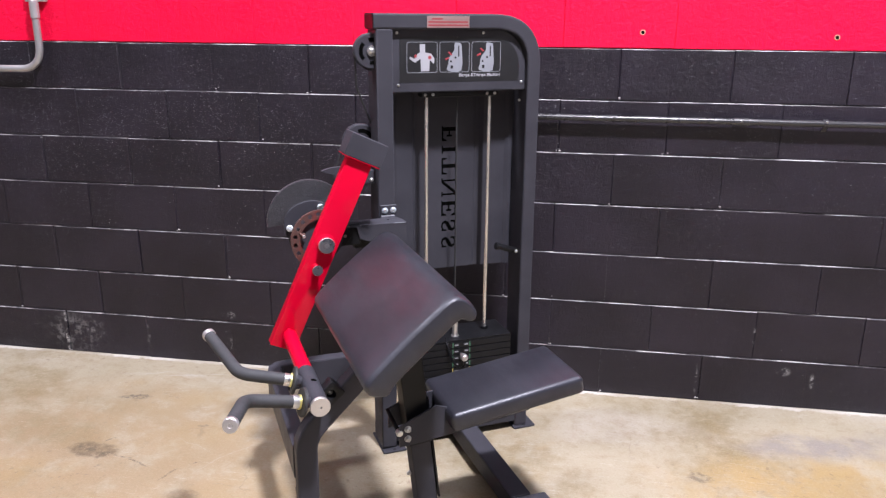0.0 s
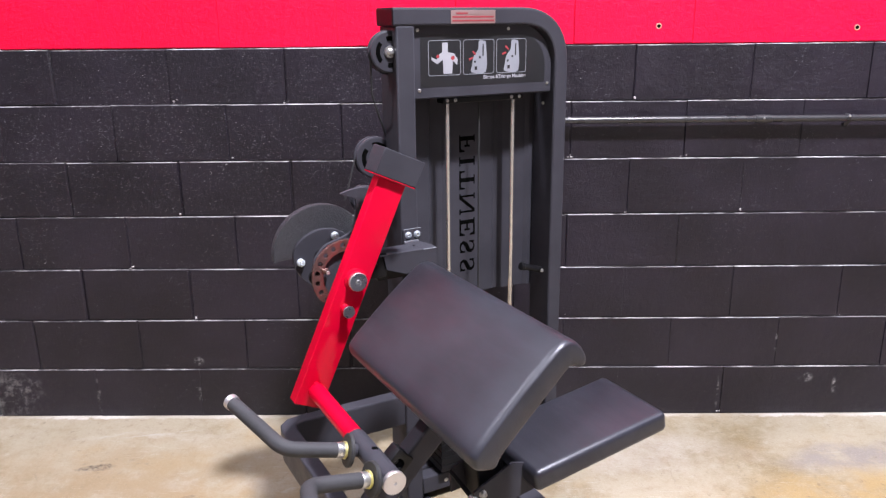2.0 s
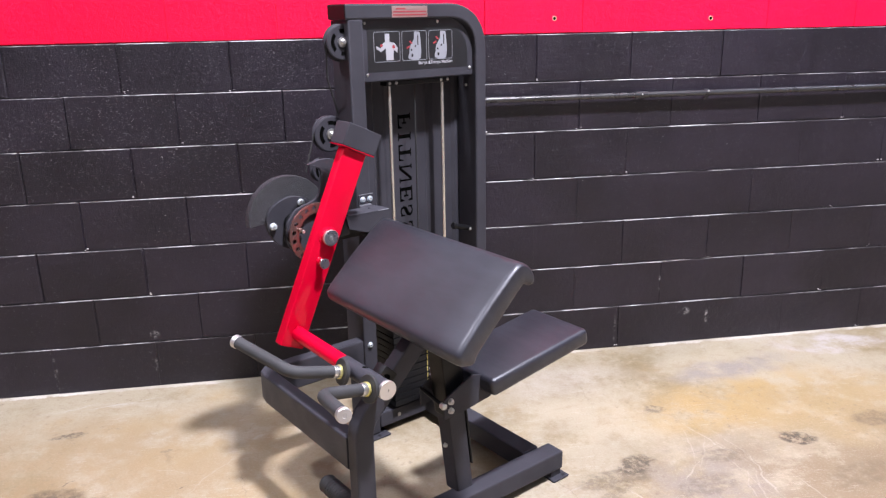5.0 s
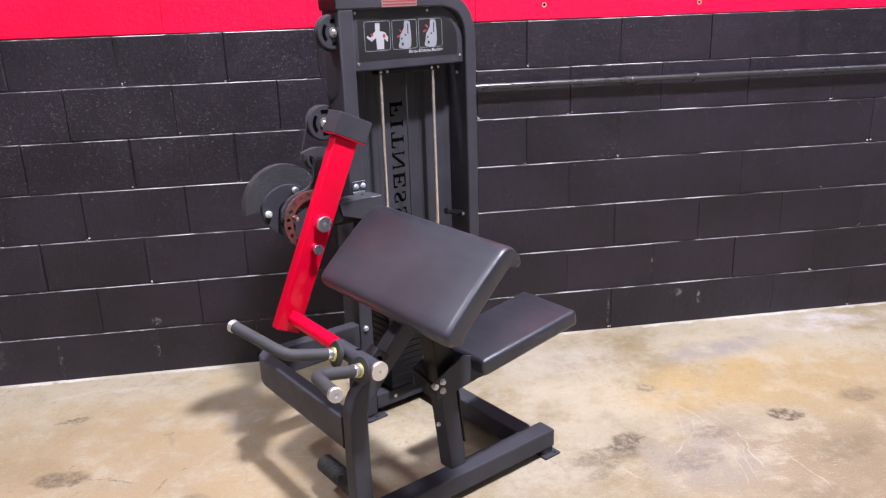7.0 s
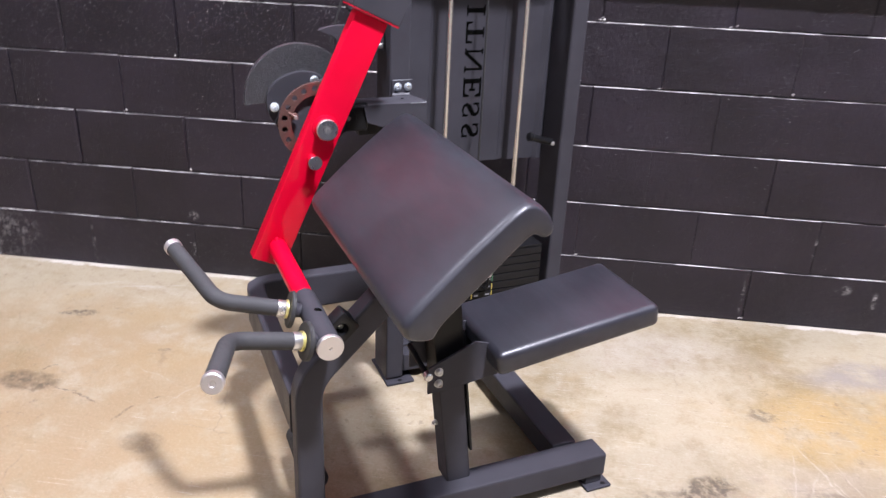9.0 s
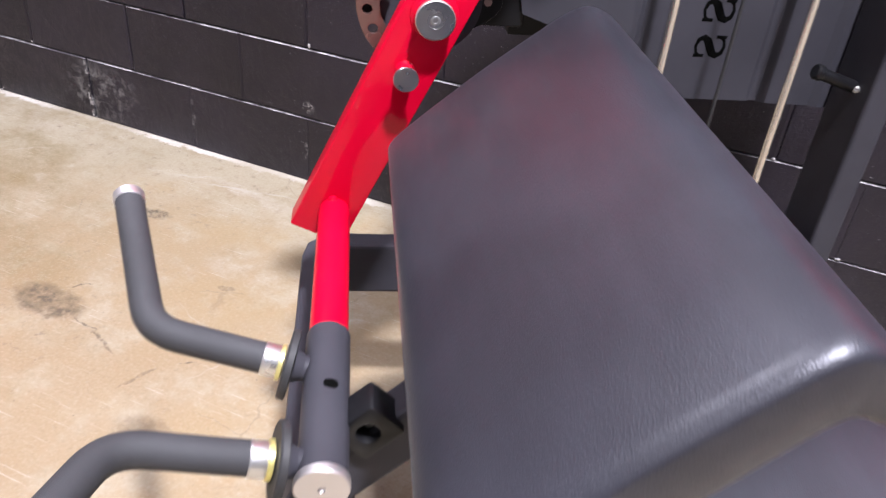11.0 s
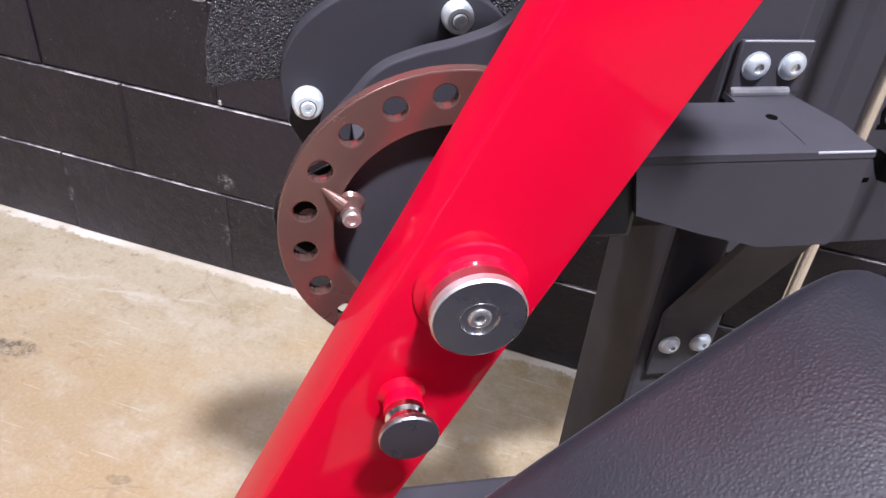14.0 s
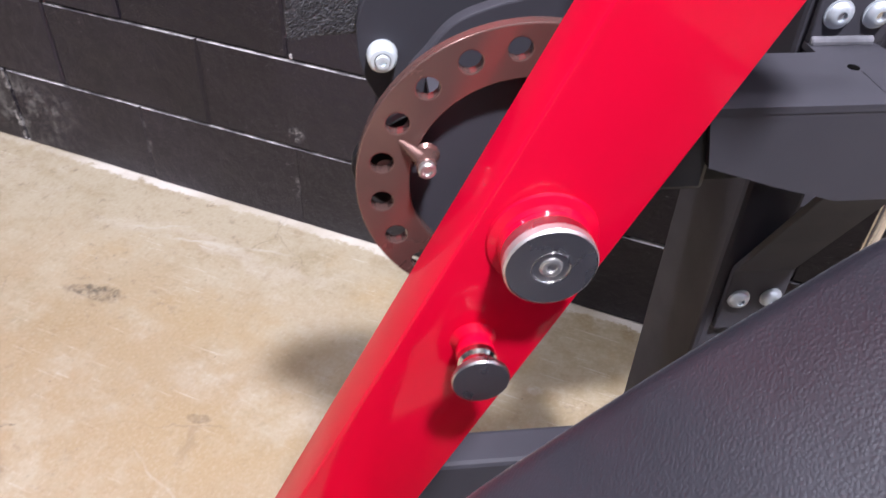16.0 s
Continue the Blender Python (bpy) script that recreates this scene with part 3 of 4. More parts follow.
for x in (0.972, 2.5, 4.2):
    part("strap", sweep(fillet([(x, CY + 0.02, CZ - 0.03), (x, CY - CR - 0.002, CZ - 0.004), (x, CY - CR - 0.002, CZ + 0.006), (x, CY + 0.01, CZ + CR + 0.003)], 0.006, 3), profile_rect(0.002, 0.018, 0.0008), (1, 0, 0)), CONDUIT, conduit)
    bolt(conduit, (x, CY - CR - 0.001, CZ + 0.008), (0, -1, 0.5), 0.004, 0.005, "set_screw", "")
riser = thing("bent_conduit", pose(0, 0, 0), "bare galvanised conduit bending up the block wall", "conduit", kind="structure")
part("tube", sweep(fillet([(X0, 3.16, 1.296), (-2.135, 3.16, 1.296), (-2.135, 3.16, TOP)], 0.10, 10), profile_round(0.0145, 20), (0, 1, 0)), GALVANISED, riser)
part("coupling", rod((-2.135, 3.16, 1.50), (-2.135, 3.16, 1.57), 0.0185, n=20), GALVANISED, riser)
part("strap", box((-2.18, 3.168, 1.565), (-2.09, 3.19, 1.59), 0.003), GALVANISED, riser)

# anchor holes with chipped rims in the red band
for x, z in ((0.302, 1.467), (0.976, 1.456)):
    hole = thing("anchor_hole", pose(x, WALL_Y, z), "small anchor hole with a chipped pale rim in the red wall", "wall anchor", "anchor holes")
    part("rim", lathe((0, 0.0, 0), (0, -1, 0), [(-0.004, 0.0105), (0.0012, 0.0100), (0.0020, 0.0085), (0.0010, 0.0056)], 11, False), CHIPPED, hole)
    # A black disc stands in for the dark of the hole.
    part("sleeve", lathe((0, 0.0, 0), (0, -1, 0), [(0.0014, 0.0001), (0.0015, 0.0062)], 14, False), OPENING_BLACK, hole)

# bay lights, all unseen: housings for the key and the added fill lamps
for x, y, z, sx, sy, watts, tone in LAMPS:
    fit_ = thing("unseen_ceiling_light", pose(x, y, z), "unseen square white bay light, key or added fill", "light", "ceiling lights")
    part("housing", box((-sx / 2 - 0.03, -sy / 2 - 0.03, 0.03), (sx / 2 + 0.03, sy / 2 + 0.03, 0.10), 0.01), WHITE, fit_)
    part("diffuser", box((-sx / 2, -sy / 2, 0.012), (sx / 2, sy / 2, 0.03), 0.004), GLOW, fit_)
    for sgn in (-1, 1):
        part("hanger", rod((0, sgn * sy * 0.35, 0.10), (0, sgn * sy * 0.35, TOP - z), 0.004, n=8), ZINC, fit_)

# ---- the machine ----
# u runs along the width of its tower, v away from the eye, z up
machine = thing("strength_machine", pose(-0.505, 2.60, 0, 0, 0, 29.0), "black and red arm curl machine with padded seat on concrete", "gym machine")

# tower
TW = 0.048
tower = part("tower_frame", sweep(fillet([(0.494, 0.055, 0.012), (0.494, 0.055, 1.503), (-0.062, 0.055, 1.503)], 0.145, 12), profile_rect(TW, 0.11, 0.006), (0, 1, 0)), FRAME, machine, "charcoal bent tube frame of the weight tower")
part("end_cap", box((-0.0645, 0.003, 1.482), (-0.0615, 0.107, 1.524), 0.001), BLACK, tower)
part("left_post", box((-0.055, 0.0, 0.012), (0.0, 0.11, 1.4795), 0.005), FRAME, machine)
for u0, u1, v0 in ((-0.058, 0.030, -0.022), (0.462, 0.551, -0.012)):
    foot = part("foot_plate", box((u0, v0, 0.0), (u1, 0.135, 0.009), 0.004), FRAME, machine)
    part("screw_hole", rod(((u0 + u1) / 2, v0 + 0.011, 0.0085), ((u0 + u1) / 2, v0 + 0.011, 0.0098), 0.0065, 0.0002, 12), BLACK, foot)
part("base_rail", box((0.0, 0.0, 0.03), (0.47, 0.05, 0.088), 0.005), FRAME, machine)
bolt(machine, (0.083, 0.0, 0.060), (0, -1, 0), 0.006, 0.003, "bolt", "brass coloured bolt")
part("base_rail", box((0.0, 0.06, 0.03), (0.47, 0.11, 0.088), 0.005), FRAME, machine)

# rear shroud, folded sheet with lettering
zz0, zz1 = 0.636, 1.478
fold = [(-0.040, 0.1125), (0.030, 0.1125), (0.042, 0.119), (0.100, 0.122), (0.112, 0.1325), (0.150, 0.1325), (0.158, 0.130), (0.330, 0.130), (0.338, 0.1335), (0.352, 0.1335), (0.364, 0.123), (0.445, 0.120), (0.458, 0.1125), (0.510, 0.1125)]
bm = bmesh.new()
front = [[bm.verts.new((u, v, z)) for u, v in fold] for z in (zz0, zz1)]
back = [[bm.verts.new((u, v + 0.002, z)) for u, v in fold] for z in (zz0, zz1)]
for j in range(len(fold) - 1):
    bm.faces.new((front[0][j], front[0][j + 1], front[1][j + 1], front[1][j]))
    bm.faces.new((back[0][j + 1], back[0][j], back[1][j], back[1][j + 1]))
    bm.faces.new((front[0][j + 1], front[0][j], back[0][j], back[0][j + 1]))
shroud = part("rear_shroud", bm, FRAME, machine, "charcoal folded sheet steel shroud", 10)


def letter(glyph, w):
    """Strokes of a slab serif capital in a box w wide and 1 high, as closed outlines."""
    s, t, h = 0.24, 0.11, 0.08  # stem, thin stroke, serif
    bar = lambda x0, y0, x1, y1: [(x0, y0), (x1, y0), (x1, y1), (x0, y1)]
    if glyph == "I":
        return [bar(w / 2 - s / 2, 0, w / 2 + s / 2, 1), bar(0.02, 0, w - 0.02, h), bar(0.02, 1 - h, w - 0.02, 1)]
    if glyph == "T":
        return [bar(w / 2 - s / 2, 0, w / 2 + s / 2, 1), bar(w / 2 - 0.26, 0, w / 2 + 0.26, h), bar(0, 1 - t, w, 1), [(0, 0.64), (0.07, 0.64), (0.14, 0.92), (0, 0.95)], [(w, 0.64), (w - 0.07, 0.64), (w - 0.14, 0.92), (w, 0.95)]]
    if glyph in "EF":
        out = [bar(0.08, 0, 0.08 + s, 1), bar(0, 0, 0.42, h), bar(0, 1 - h, 0.42, 1), bar(0.3, 1 - t, w - 0.03, 1), bar(0.3, 0.45, w * 0.66, 0.55), [(w * 0.58, 0.32), (w * 0.70, 0.32), (w * 0.70, 0.68), (w * 0.58, 0.68)], [(w, 0.66), (w - 0.08, 0.66), (w - 0.20, 0.93), (w, 1)]]
        if glyph == "E":
            out += [bar(0.3, 0, w - 0.03, t), [(w, 0.34), (w - 0.08, 0.34), (w - 0.20, 0.07), (w, 0)]]
        return out
    if glyph == "N":
        return [bar(0.10, 0, 0.10 + t, 1), bar(w - 0.10 - t, 0, w - 0.10, 1), [(0.06, 1), (0.30, 1), (w - 0.08, 0.0), (w - 0.30, 0.0)], bar(0, 0, 0.32, h), bar(0, 1 - h, 0.30, 1), bar(w - 0.32, 1 - h, w, 1)]
    mid = [(w * 0.86, 0.74), (w * 0.74, 0.90), (w * 0.5, 0.955), (w * 0.26, 0.89), (w * 0.18, 0.74), (w * 0.30, 0.60), (w * 0.52, 0.50), (w * 0.74, 0.39), (w * 0.82, 0.25), (w * 0.72, 0.10), (w * 0.48, 0.045), (w * 0.26, 0.10), (w * 0.12, 0.27)]
    wide = [0.03, 0.045, 0.05, 0.07, 0.10, 0.125, 0.13, 0.125, 0.10, 0.07, 0.05, 0.045, 0.03]
    a, c = [], []
    for i, (x, y) in enumerate(mid):
        p, q = Vector(mid[max(0, i - 1)]), Vector(mid[min(len(mid) - 1, i + 1)])
        d = (q - p).normalized()
        a.append((x - d.y * wide[i], y + d.x * wide[i]))
        c.append((x + d.y * wide[i], y - d.x * wide[i]))
    return [a + c[::-1], bar(w * 0.78, 0.64, w * 0.90, 0.97), bar(w * 0.08, 0.03, w * 0.20, 0.36)]


LH, LU = 0.056, 0.210  # letter height across u, and the place of the letters' heads
zc = 1.153
for glyph, w in zip("FITNESS", (0.95, 0.55, 1.05, 1.2, 1.0, 0.85, 0.85)):
    bm = bmesh.new()
    for k, loop in enumerate(letter(glyph, w)):
        # Letters are black faces on the sheet; the dark behind is painted.
        bm.faces.new([bm.verts.new((LU + (1 - y) * LH, 0.1296 - 0.00012 * k, zc - x * LH)) for x, y in loop])
    part("letter", bm, OPENING_BLACK, shroud, "flat black mirrored letter standing in for a cut-out")
    zc -= (w + 0.25) * LH

# sign panel
def sign_outline(u0, u1, z0, z1, r):
    return [(u0, z0), (u1, z0)] + ring(u1 - r, z1 - r, r, 10, 0, 90) + [(u0, z1)]


sign = part("sign_panel", plate([sign_outline(0.001, 0.4685, 1.284, 1.4805, 0.12)], 0.020, 0.023), FRAME, machine, "charcoal instruction panel")
part("lip", box((0.001, 0.0225, 1.280), (0.4685, 0.06, 1.2845), 0.001), FRAME, sign)
part("decal", plate([sign_outline(0.026, 0.445, 1.313, 1.456, 0.095)], 0.0192, 0.0199), DECAL, sign)
for u, z in ((0.022, 1.305), (0.456, 1.307), (0.018, 1.468), (0.314, 1.468)):
    bolt(sign, (u, 0.020, z), (0, -1, 0), 0.0042, 0.003, "screw", "")
P0, PW, PG = 0.050, 0.104, 0.0075
for k in range(3):
    u0 = P0 + k * (PW + PG)
    z0, z1 = 1.343, 1.440
    outer = [(u0 + x, z0 + y) for x, y in [(a + PW / 2, b + (z1 - z0) / 2) for a, b in profile_rect(PW, z1 - z0, 0.008, 4)]]
    inner = [(u0 + x, z0 + y) for x, y in [(a + PW / 2, b + (z1 - z0) / 2) for a, b in profile_rect(PW - 0.003, z1 - z0 - 0.003, 0.0065, 4)]]
    card = part("pictogram_frame", plate([outer, inner], 0.0186, 0.0191), PALE, sign)
    if k == 0:
        part("pictogram", plate([[(u0 + x, z0 + y) for x, y in ((0.048, 0.005), (0.076, 0.005), (0.078, 0.040), (0.092, 0.028), (0.094, 0.044), (0.082, 0.060), (0.062, 0.064), (0.062, 0.090), (0.044, 0.090), (0.044, 0.064), (0.034, 0.058), (0.026, 0.044), (0.010, 0.052), (0.010, 0.044), (0.028, 0.032), (0.046, 0.044))]], 0.0184, 0.0190), WHITE, card, "plain white shape")
        for x, y, w in ((0.026, 0.041, 0.010), (0.074, 0.036, 0.012)):
            part("accent", plate([ring(u0 + x + 0.004, z0 + y + 0.012, w / 2, 12)], 0.0180, 0.0185), REDPRINT, card)
    else:
        part("pictogram", plate([smooth_loop([(u0 + x, z0 + y) for x, y in ((0.028, 0.006), (0.076, 0.006), (0.076, 0.080), (0.070, 0.092), (0.052, 0.092), (0.050, 0.070), (0.034, 0.048), (0.030, 0.026))], 3)], 0.0184, 0.0190), PALE, card, "plain pale grey shape")
        for x, y, w, h in ((0.064, 0.05, 0.004, 0.034), (0.038, 0.012, 0.008, 0.010), (0.036, 0.032, 0.006, 0.006), (0.052, 0.044, 0.006, 0.006)):
            part("mark", plate([[(u0 + x, z0 + y), (u0 + x + w, z0 + y), (u0 + x + w, z0 + y + h), (u0 + x, z0 + y + h)]], 0.0180, 0.0185), DECAL, card)
        dz = 0.012 * (k - 1)
        for x, y, a in ((0.026, 0.044, 25), (0.036, 0.060, -40)):
            c, s = math.cos(radians(a)), math.sin(radians(a))
            part("accent", plate([[(u0 + x + c * q - s * w, z0 + y + dz + s * q + c * w) for q, w in ((-0.007, -0.0022), (0.007, -0.0026), (0.008, 0.002), (-0.006, 0.003))]], 0.0178, 0.0184), REDPRINT, card)
flat = Matrix(((1, 0, 0), (0, 0, -1), (0, 1, 0))).to_4x4()
part("caption", text_mesh("Biceps &Triceps Machine", 0.0146, Matrix.Translation((0.303, 0.0188, 1.3335)) @ flat, 0.0003, 0.0004), WHITE, sign, "white printed caption")
tag = part("name_plate", box((0.112, -0.0016, 1.4835), (0.256, 0.0006, 1.5195), 0.0006), TAG, machine, "small pinkish metal name plate")
for z, ua, ub, m in ((1.511, 0.128, 0.165, REDPRINT), (1.511, 0.17, 0.25, TAG), (1.5015, 0.116, 0.25, REDPRINT), (1.4915, 0.116, 0.252, REDPRINT)):
    part("bar", box((ua, -0.0024, z - 0.0022), (ub, -0.0017, z + 0.0022), 0.0), m, tag)

# guide rods, top bridge, cable
part("rod_bridge", box((0.105, 0.035, 1.262), (0.380, 0.075, 1.279), 0.003), BLACK, machine)
for u in (0.118, 0.145, 0.338, 0.366):
    bolt(machine, (u, 0.035, 1.271), (0, -1, 0), 0.0045, 0.004)
for u in (0.128, 0.355):
    r = part("guide_rod", rod((u, 0.055, 0.40), (u, 0.055, 1.264), 0.0068, n=20), ROD, machine, "polished steel guide rod")
    part("collar", rod((u, 0.055, 0.409), (u, 0.055, 0.422), 0.015), BLACK, r)
part("cable", rod((0.2400, 0.062, 0.43), (0.2400, 0.062, 1.40), 0.003, n=10), RUBBER, machine, "black coated lifting cable")

# weight stack
stack = part("weight_stack", box((0.215, 0.03, 0.088), (0.268, 0.08, 0.395), 0.002), BLACK, machine, "stack of black weight plates")
PLATES = 12
for i in range(PLATES):
    z = 0.1048 + i * 0.0249
    part("weight_plate", box((0.056, -0.022, z), (0.430, 0.125, z + 0.0228), 0.0022), BLACK, stack)
    for u0, u1, m in ((0.2065, 0.2275, WHITE), (0.2445, 0.2655, WHITE)):
        part("label", box((u0, -0.0232, z + 0.007), (u1, -0.0219, z + 0.0165), 0.0), DECAL, stack)
        part("bar", box((u0 + 0.004, -0.0238, z + 0.0095), (u1 - 0.004, -0.0233, z + 0.0135), 0.0), m, stack)
    for u in (0.2035, 0.2685):
        part("label_edge", box((u - 0.0015, -0.0234, z + 0.002), (u + 0.0015, -0.0219, z + 0.021), 0.0), YELLOW if i < 8 else GREEN, stack)
part("top_plate", box((0.056, -0.022, 0.4035), (0.430, 0.125, 0.409), 0.002), BLACK, stack)
part("selector_stem", lathe((0.226, 0.02, 0.408), (0, 0, 1), [(0, 0.015), (0.004, 0.015), (0.004, 0.0105), (0.05, 0.0105), (0.06, 0.008), (0.068, 0.005)], 18), ZINC, stack, "polished selector stem")
part("selector_pin", lathe((0.236, -0.023, 0.352), (0, -1, 0), [(0, 0.006), (0.018, 0.006), (0.018, 0.0125), (0.036, 0.0125), (0.041, 0.009)], 18), ALUMINIUM, stack, "aluminium selector pin")
part("pin_cord", sweep(fillet([(0.185, 0.0, 0.412), (0.178, -0.03, 0.40), (0.20, -0.045, 0.33), (0.240, -0.05, 0.29), (0.236, -0.06, 0.345)], 0.03, 6), profile_round(0.0038, 8), (0, 1, 0.01)), BLACK, stack, "black coiled pin cord")

# parking hook inside the right post, small screws
hook = part("pin_hook", rod((0.4685, 0.045, 0.702), (0.398, 0.045, 0.724), 0.0105, 0.002, n=20), BLACK, machine, "black plastic hook")
part("tip", rod((0.402, 0.045, 0.7228), (0.388, 0.045, 0.7271), 0.0135, 0.003, n=20), BLACK, hook)
bolt(hook, (0.4665, 0.036, 0.702), (-0.5, -1, 0.2), 0.0055, 0.005)
bolt(machine, (0.4675, 0.054, 1.243), (-1, -0.6, 0), 0.0045, 0.004)


# pulleys on the left side of the tower
def pulley(u, v, z, r, name="pulley"):
    p = part(name, lathe((u, v - 0.014, z), (0, 1, 0), [(0, r * 0.3), (0, r * 0.93), (0.002, r), (0.007, r), (0.011, r * 0.86), (0.017, r * 0.86), (0.021, r), (0.026, r), (0.028, r * 0.93), (0.028, r * 0.3)], 40), FRAME, machine, "black nylon cable pulley")
    for a0 in (20, 138, 260):
        out = ring(u, z, r * 0.74, 12, a0, a0 + 85)
        inn = list(reversed(ring(u, z, r * 0.52, 12, a0, a0 + 85)))
        part("slot", plate([out + inn], v - 0.0146, v - 0.0141), OPENING_BLACK, p)
    part("hub", lathe((u, v - 0.013, z), (0, -1, 0), [(0, r * 0.3), (0.006, r * 0.28), (0.006, 0.011), (0.008, 0.011), (0.012, 0.008), (0.014, 0.005)], 18), ZINC, p, "zinc hub bolt")
    return p


pulley(-0.063, 0.040, 1.412, 0.056)
pulley(-0.088, 0.100, 1.117, 0.060)
pulley(-0.125, 0.100, 1.000, 0.040)
part("pulley_cover", plate([smooth_loop([(-0.005, 1.475), (-0.05, 1.468), (-0.095, 1.44), (-0.11, 1.41), (-0.10, 1.375), (-0.07, 1.352), (-0.03, 1.352), (-0.005, 1.37)], 4), ring(-0.063, 1.412, 0.012, 14), list(reversed(ring(-0.063, 1.412, 0.040, 10, 130, 230))) + ring(-0.063, 1.412, 0.030, 10, 130, 230)], 0.062, 0.066), FRAME, machine)
part("cable", sweep([(-0.1155, 0.04, 1.405), (-0.108, 0.055, 1.30), (-0.055, 0.09, 1.18), (-0.030, 0.10, 1.12)], profile_round(0.003, 8), (0, 1, 0)), RUBBER, machine, "black coated lifting cable")
part("cable", sweep([(-0.147, 0.10, 1.12), (-0.165, 0.10, 1.06), (-0.184, 0.10, 1.0)], profile_round(0.003, 8), (0, 1, 0)), RUBBER, machine, "black coated lifting cable")
part("pulley_bracket", box((-0.125, 0.118, 1.08), (-0.04, 0.126, 1.165), 0.003), FRAME, machine)
part("pulley_bracket", box((-0.100, 0.040, 0.985), (-0.0545, 0.075, 1.030), 0.004), FRAME, machine)
bolt(machine, (-0.085, 0.040, 1.018), (0, -1, 0.2), 0.006, 0.005)
bolt(machine, (-0.068, 0.040, 0.998), (0, -1, 0.2), 0.006, 0.005)

# pivot bracket on the tower
KU, KZ = -0.271, 0.852
bracket = part("pivot_bracket", plate([[(-0.152, 0.8755), (-0.143, 0.836), (-0.093, 0.819), (-0.046, 0.8055), (0.006, 0.8055), (0.013, 0.820), (0.010, 0.8755)]], -0.090, -0.0845), FRAME, machine, "charcoal folded bracket that carries the lever shaft")
bm = bmesh.new()
outline = [(-0.32, -0.0905), (0.012, -0.0905), (0.012, -0.052), (-0.003, -0.001), (-0.051, -0.001), (-0.051, -0.019), (-0.32, -0.019)]
low = [[bm.verts.new((u, v, z)) for u, v in outline] for z in (0.8745, 0.8795)]
bm.faces.new(low[1])
bm.faces.new(low[0][::-1])
for j in range(len(outline)):
    k = (j + 1) % len(outline)
    bm.faces.new((low[0][j], low[0][k], low[1][k], low[1][j]))
bmesh.ops.bevel(bm, geom=[e for e in bm.edges if e.calc_face_angle(0) > 0.5], offset=0.0014, segments=2, affect="EDGES")
part("top_plate", bm, FRAME, bracket)
part("hole", rod((-0.036, -0.042, 0.8790), (-0.036, -0.042, 0.8799), 0.0042, 0.0002, 14), OPENING_BLACK, bracket)
part("seam", box((-0.0334, -0.080, 0.8790), (-0.0328, -0.047, 0.8796), 0.0), BLACK, bracket)
# Pale strips paint in the highlights along the bracket's rubbed front edge.
for a, b, r in ((-0.030, 0.011, 0.0010), (-0.119, -0.062, 0.0006)):
    part("worn_edge_glint", rod((a, -0.0898, 0.8788), (b, -0.0898, 0.8788), r, 0.0002, 8), PALE, bracket, "pale strip for an edge highlight and wear")
# Bend strip is paler for its highlight as well as rubbed paint.
part("bend", rod((-0.050, -0.0060, 0.8812), (-0.004, -0.0060, 0.8812), 0.0042, 0.001, 12), WORN_GLINT_COAT, bracket, "bend coloured paler for its highlight and rubbed paint")
part("arm", box((-0.150, -0.040, 0.79), (-0.002, -0.002, 0.872), 0.003), BLACK, bracket)
part("tab", box((-0.051, -0.0062, 0.8795), (0.005, -0.001, 0.919), 0.0015), FRAME, bracket)
# The tab's bright top edge is painted in the same way.
part("worn_edge_glint", rod((-0.0495, -0.0055, 0.9186), (0.0035, -0.0055, 0.9186), 0.0008, 0.0002, 8), PALE, bracket, "pale strip for an edge highlight and wear")
for u in (-0.036, -0.008):
    bolt(bracket, (u, -0.0062, 0.901), (0, -1, 0), 0.0091, 0.0058)
brace = part("bracket_brace", sweep(fillet([(-0.016, -0.080, 0.812), (-0.016, -0.0035, 0.668), (-0.016, -0.0035, 0.598)], 0.012, 4), profile_rect(0.006, 0.056, 0.0012), (1, 0, 0)), FRAME, machine, "charcoal strip bracing the bracket")
for u in (-0.031, -0.001):
    bolt(brace, (u, -0.0065, 0.635), (0, -1, 0), 0.0088, 0.0062)
part("shaft_housing", rod((KU, -0.10, KZ), (KU, 0.09, KZ), 0.036, 0.003), BLACK, machine)
part("housing_plate", box((-0.33, -0.085, 0.815), (-0.14, -0.072, 0.885), 0.004), BLACK, machine)
bolt(machine, (-0.205, -0.02, 0.795), (0, -1, 0), 0.008, 0.007)
flange = part("bearing_flange", plate([smooth_loop([(KU + 0.098 * math.cos(a) * (0.55 + 0.45 * abs(math.cos(a))), KZ + 0.052 * math.sin(a)) for a in [i * math.pi / 8 for i in range(16)]], 3)], -0.100, -0.092, 0.001), BLACK, machine, "black bearing flange", 15)
for u in (KU - 0.078, KU + 0.078):
    part("hole", rod((u, -0.1004, KZ), (u, -0.0995, KZ), 0.0055, 0.0001, 14), TAG, flange)

# counterweight and cams
CW = [(-0.414, 0.858)] + list(reversed(ring(-0.275, 0.868, 0.138, 26, 18, 184))) + [(-0.16, 0.868)]
part("counterweight", plate([CW], 0.062, 0.080, 0.003), CAST, machine, "pebbled black half round counterweight", 15)
part("counterweight", plate([[(u + 0.004, z - 0.004) for u, z in CW]], 0.084, 0.102), CAST, machine, "pebbled black half round counterweight")
cam_out = smooth_loop([(-0.362, 0.872), (-0.351, 0.902), (-0.326, 0.924), (-0.292, 0.937), (-0.262, 0.939), (-0.230, 0.931), (-0.203, 0.910), (-0.190, 0.87), (-0.20, 0.80), (-0.26, 0.765), (-0.320, 0.785), (-0.355, 0.830)], 6)
cam = part("cam_plate", plate([cam_out], 0.044, 0.060, 0.0014), FRAME, machine, "charcoal cam plate", 15)
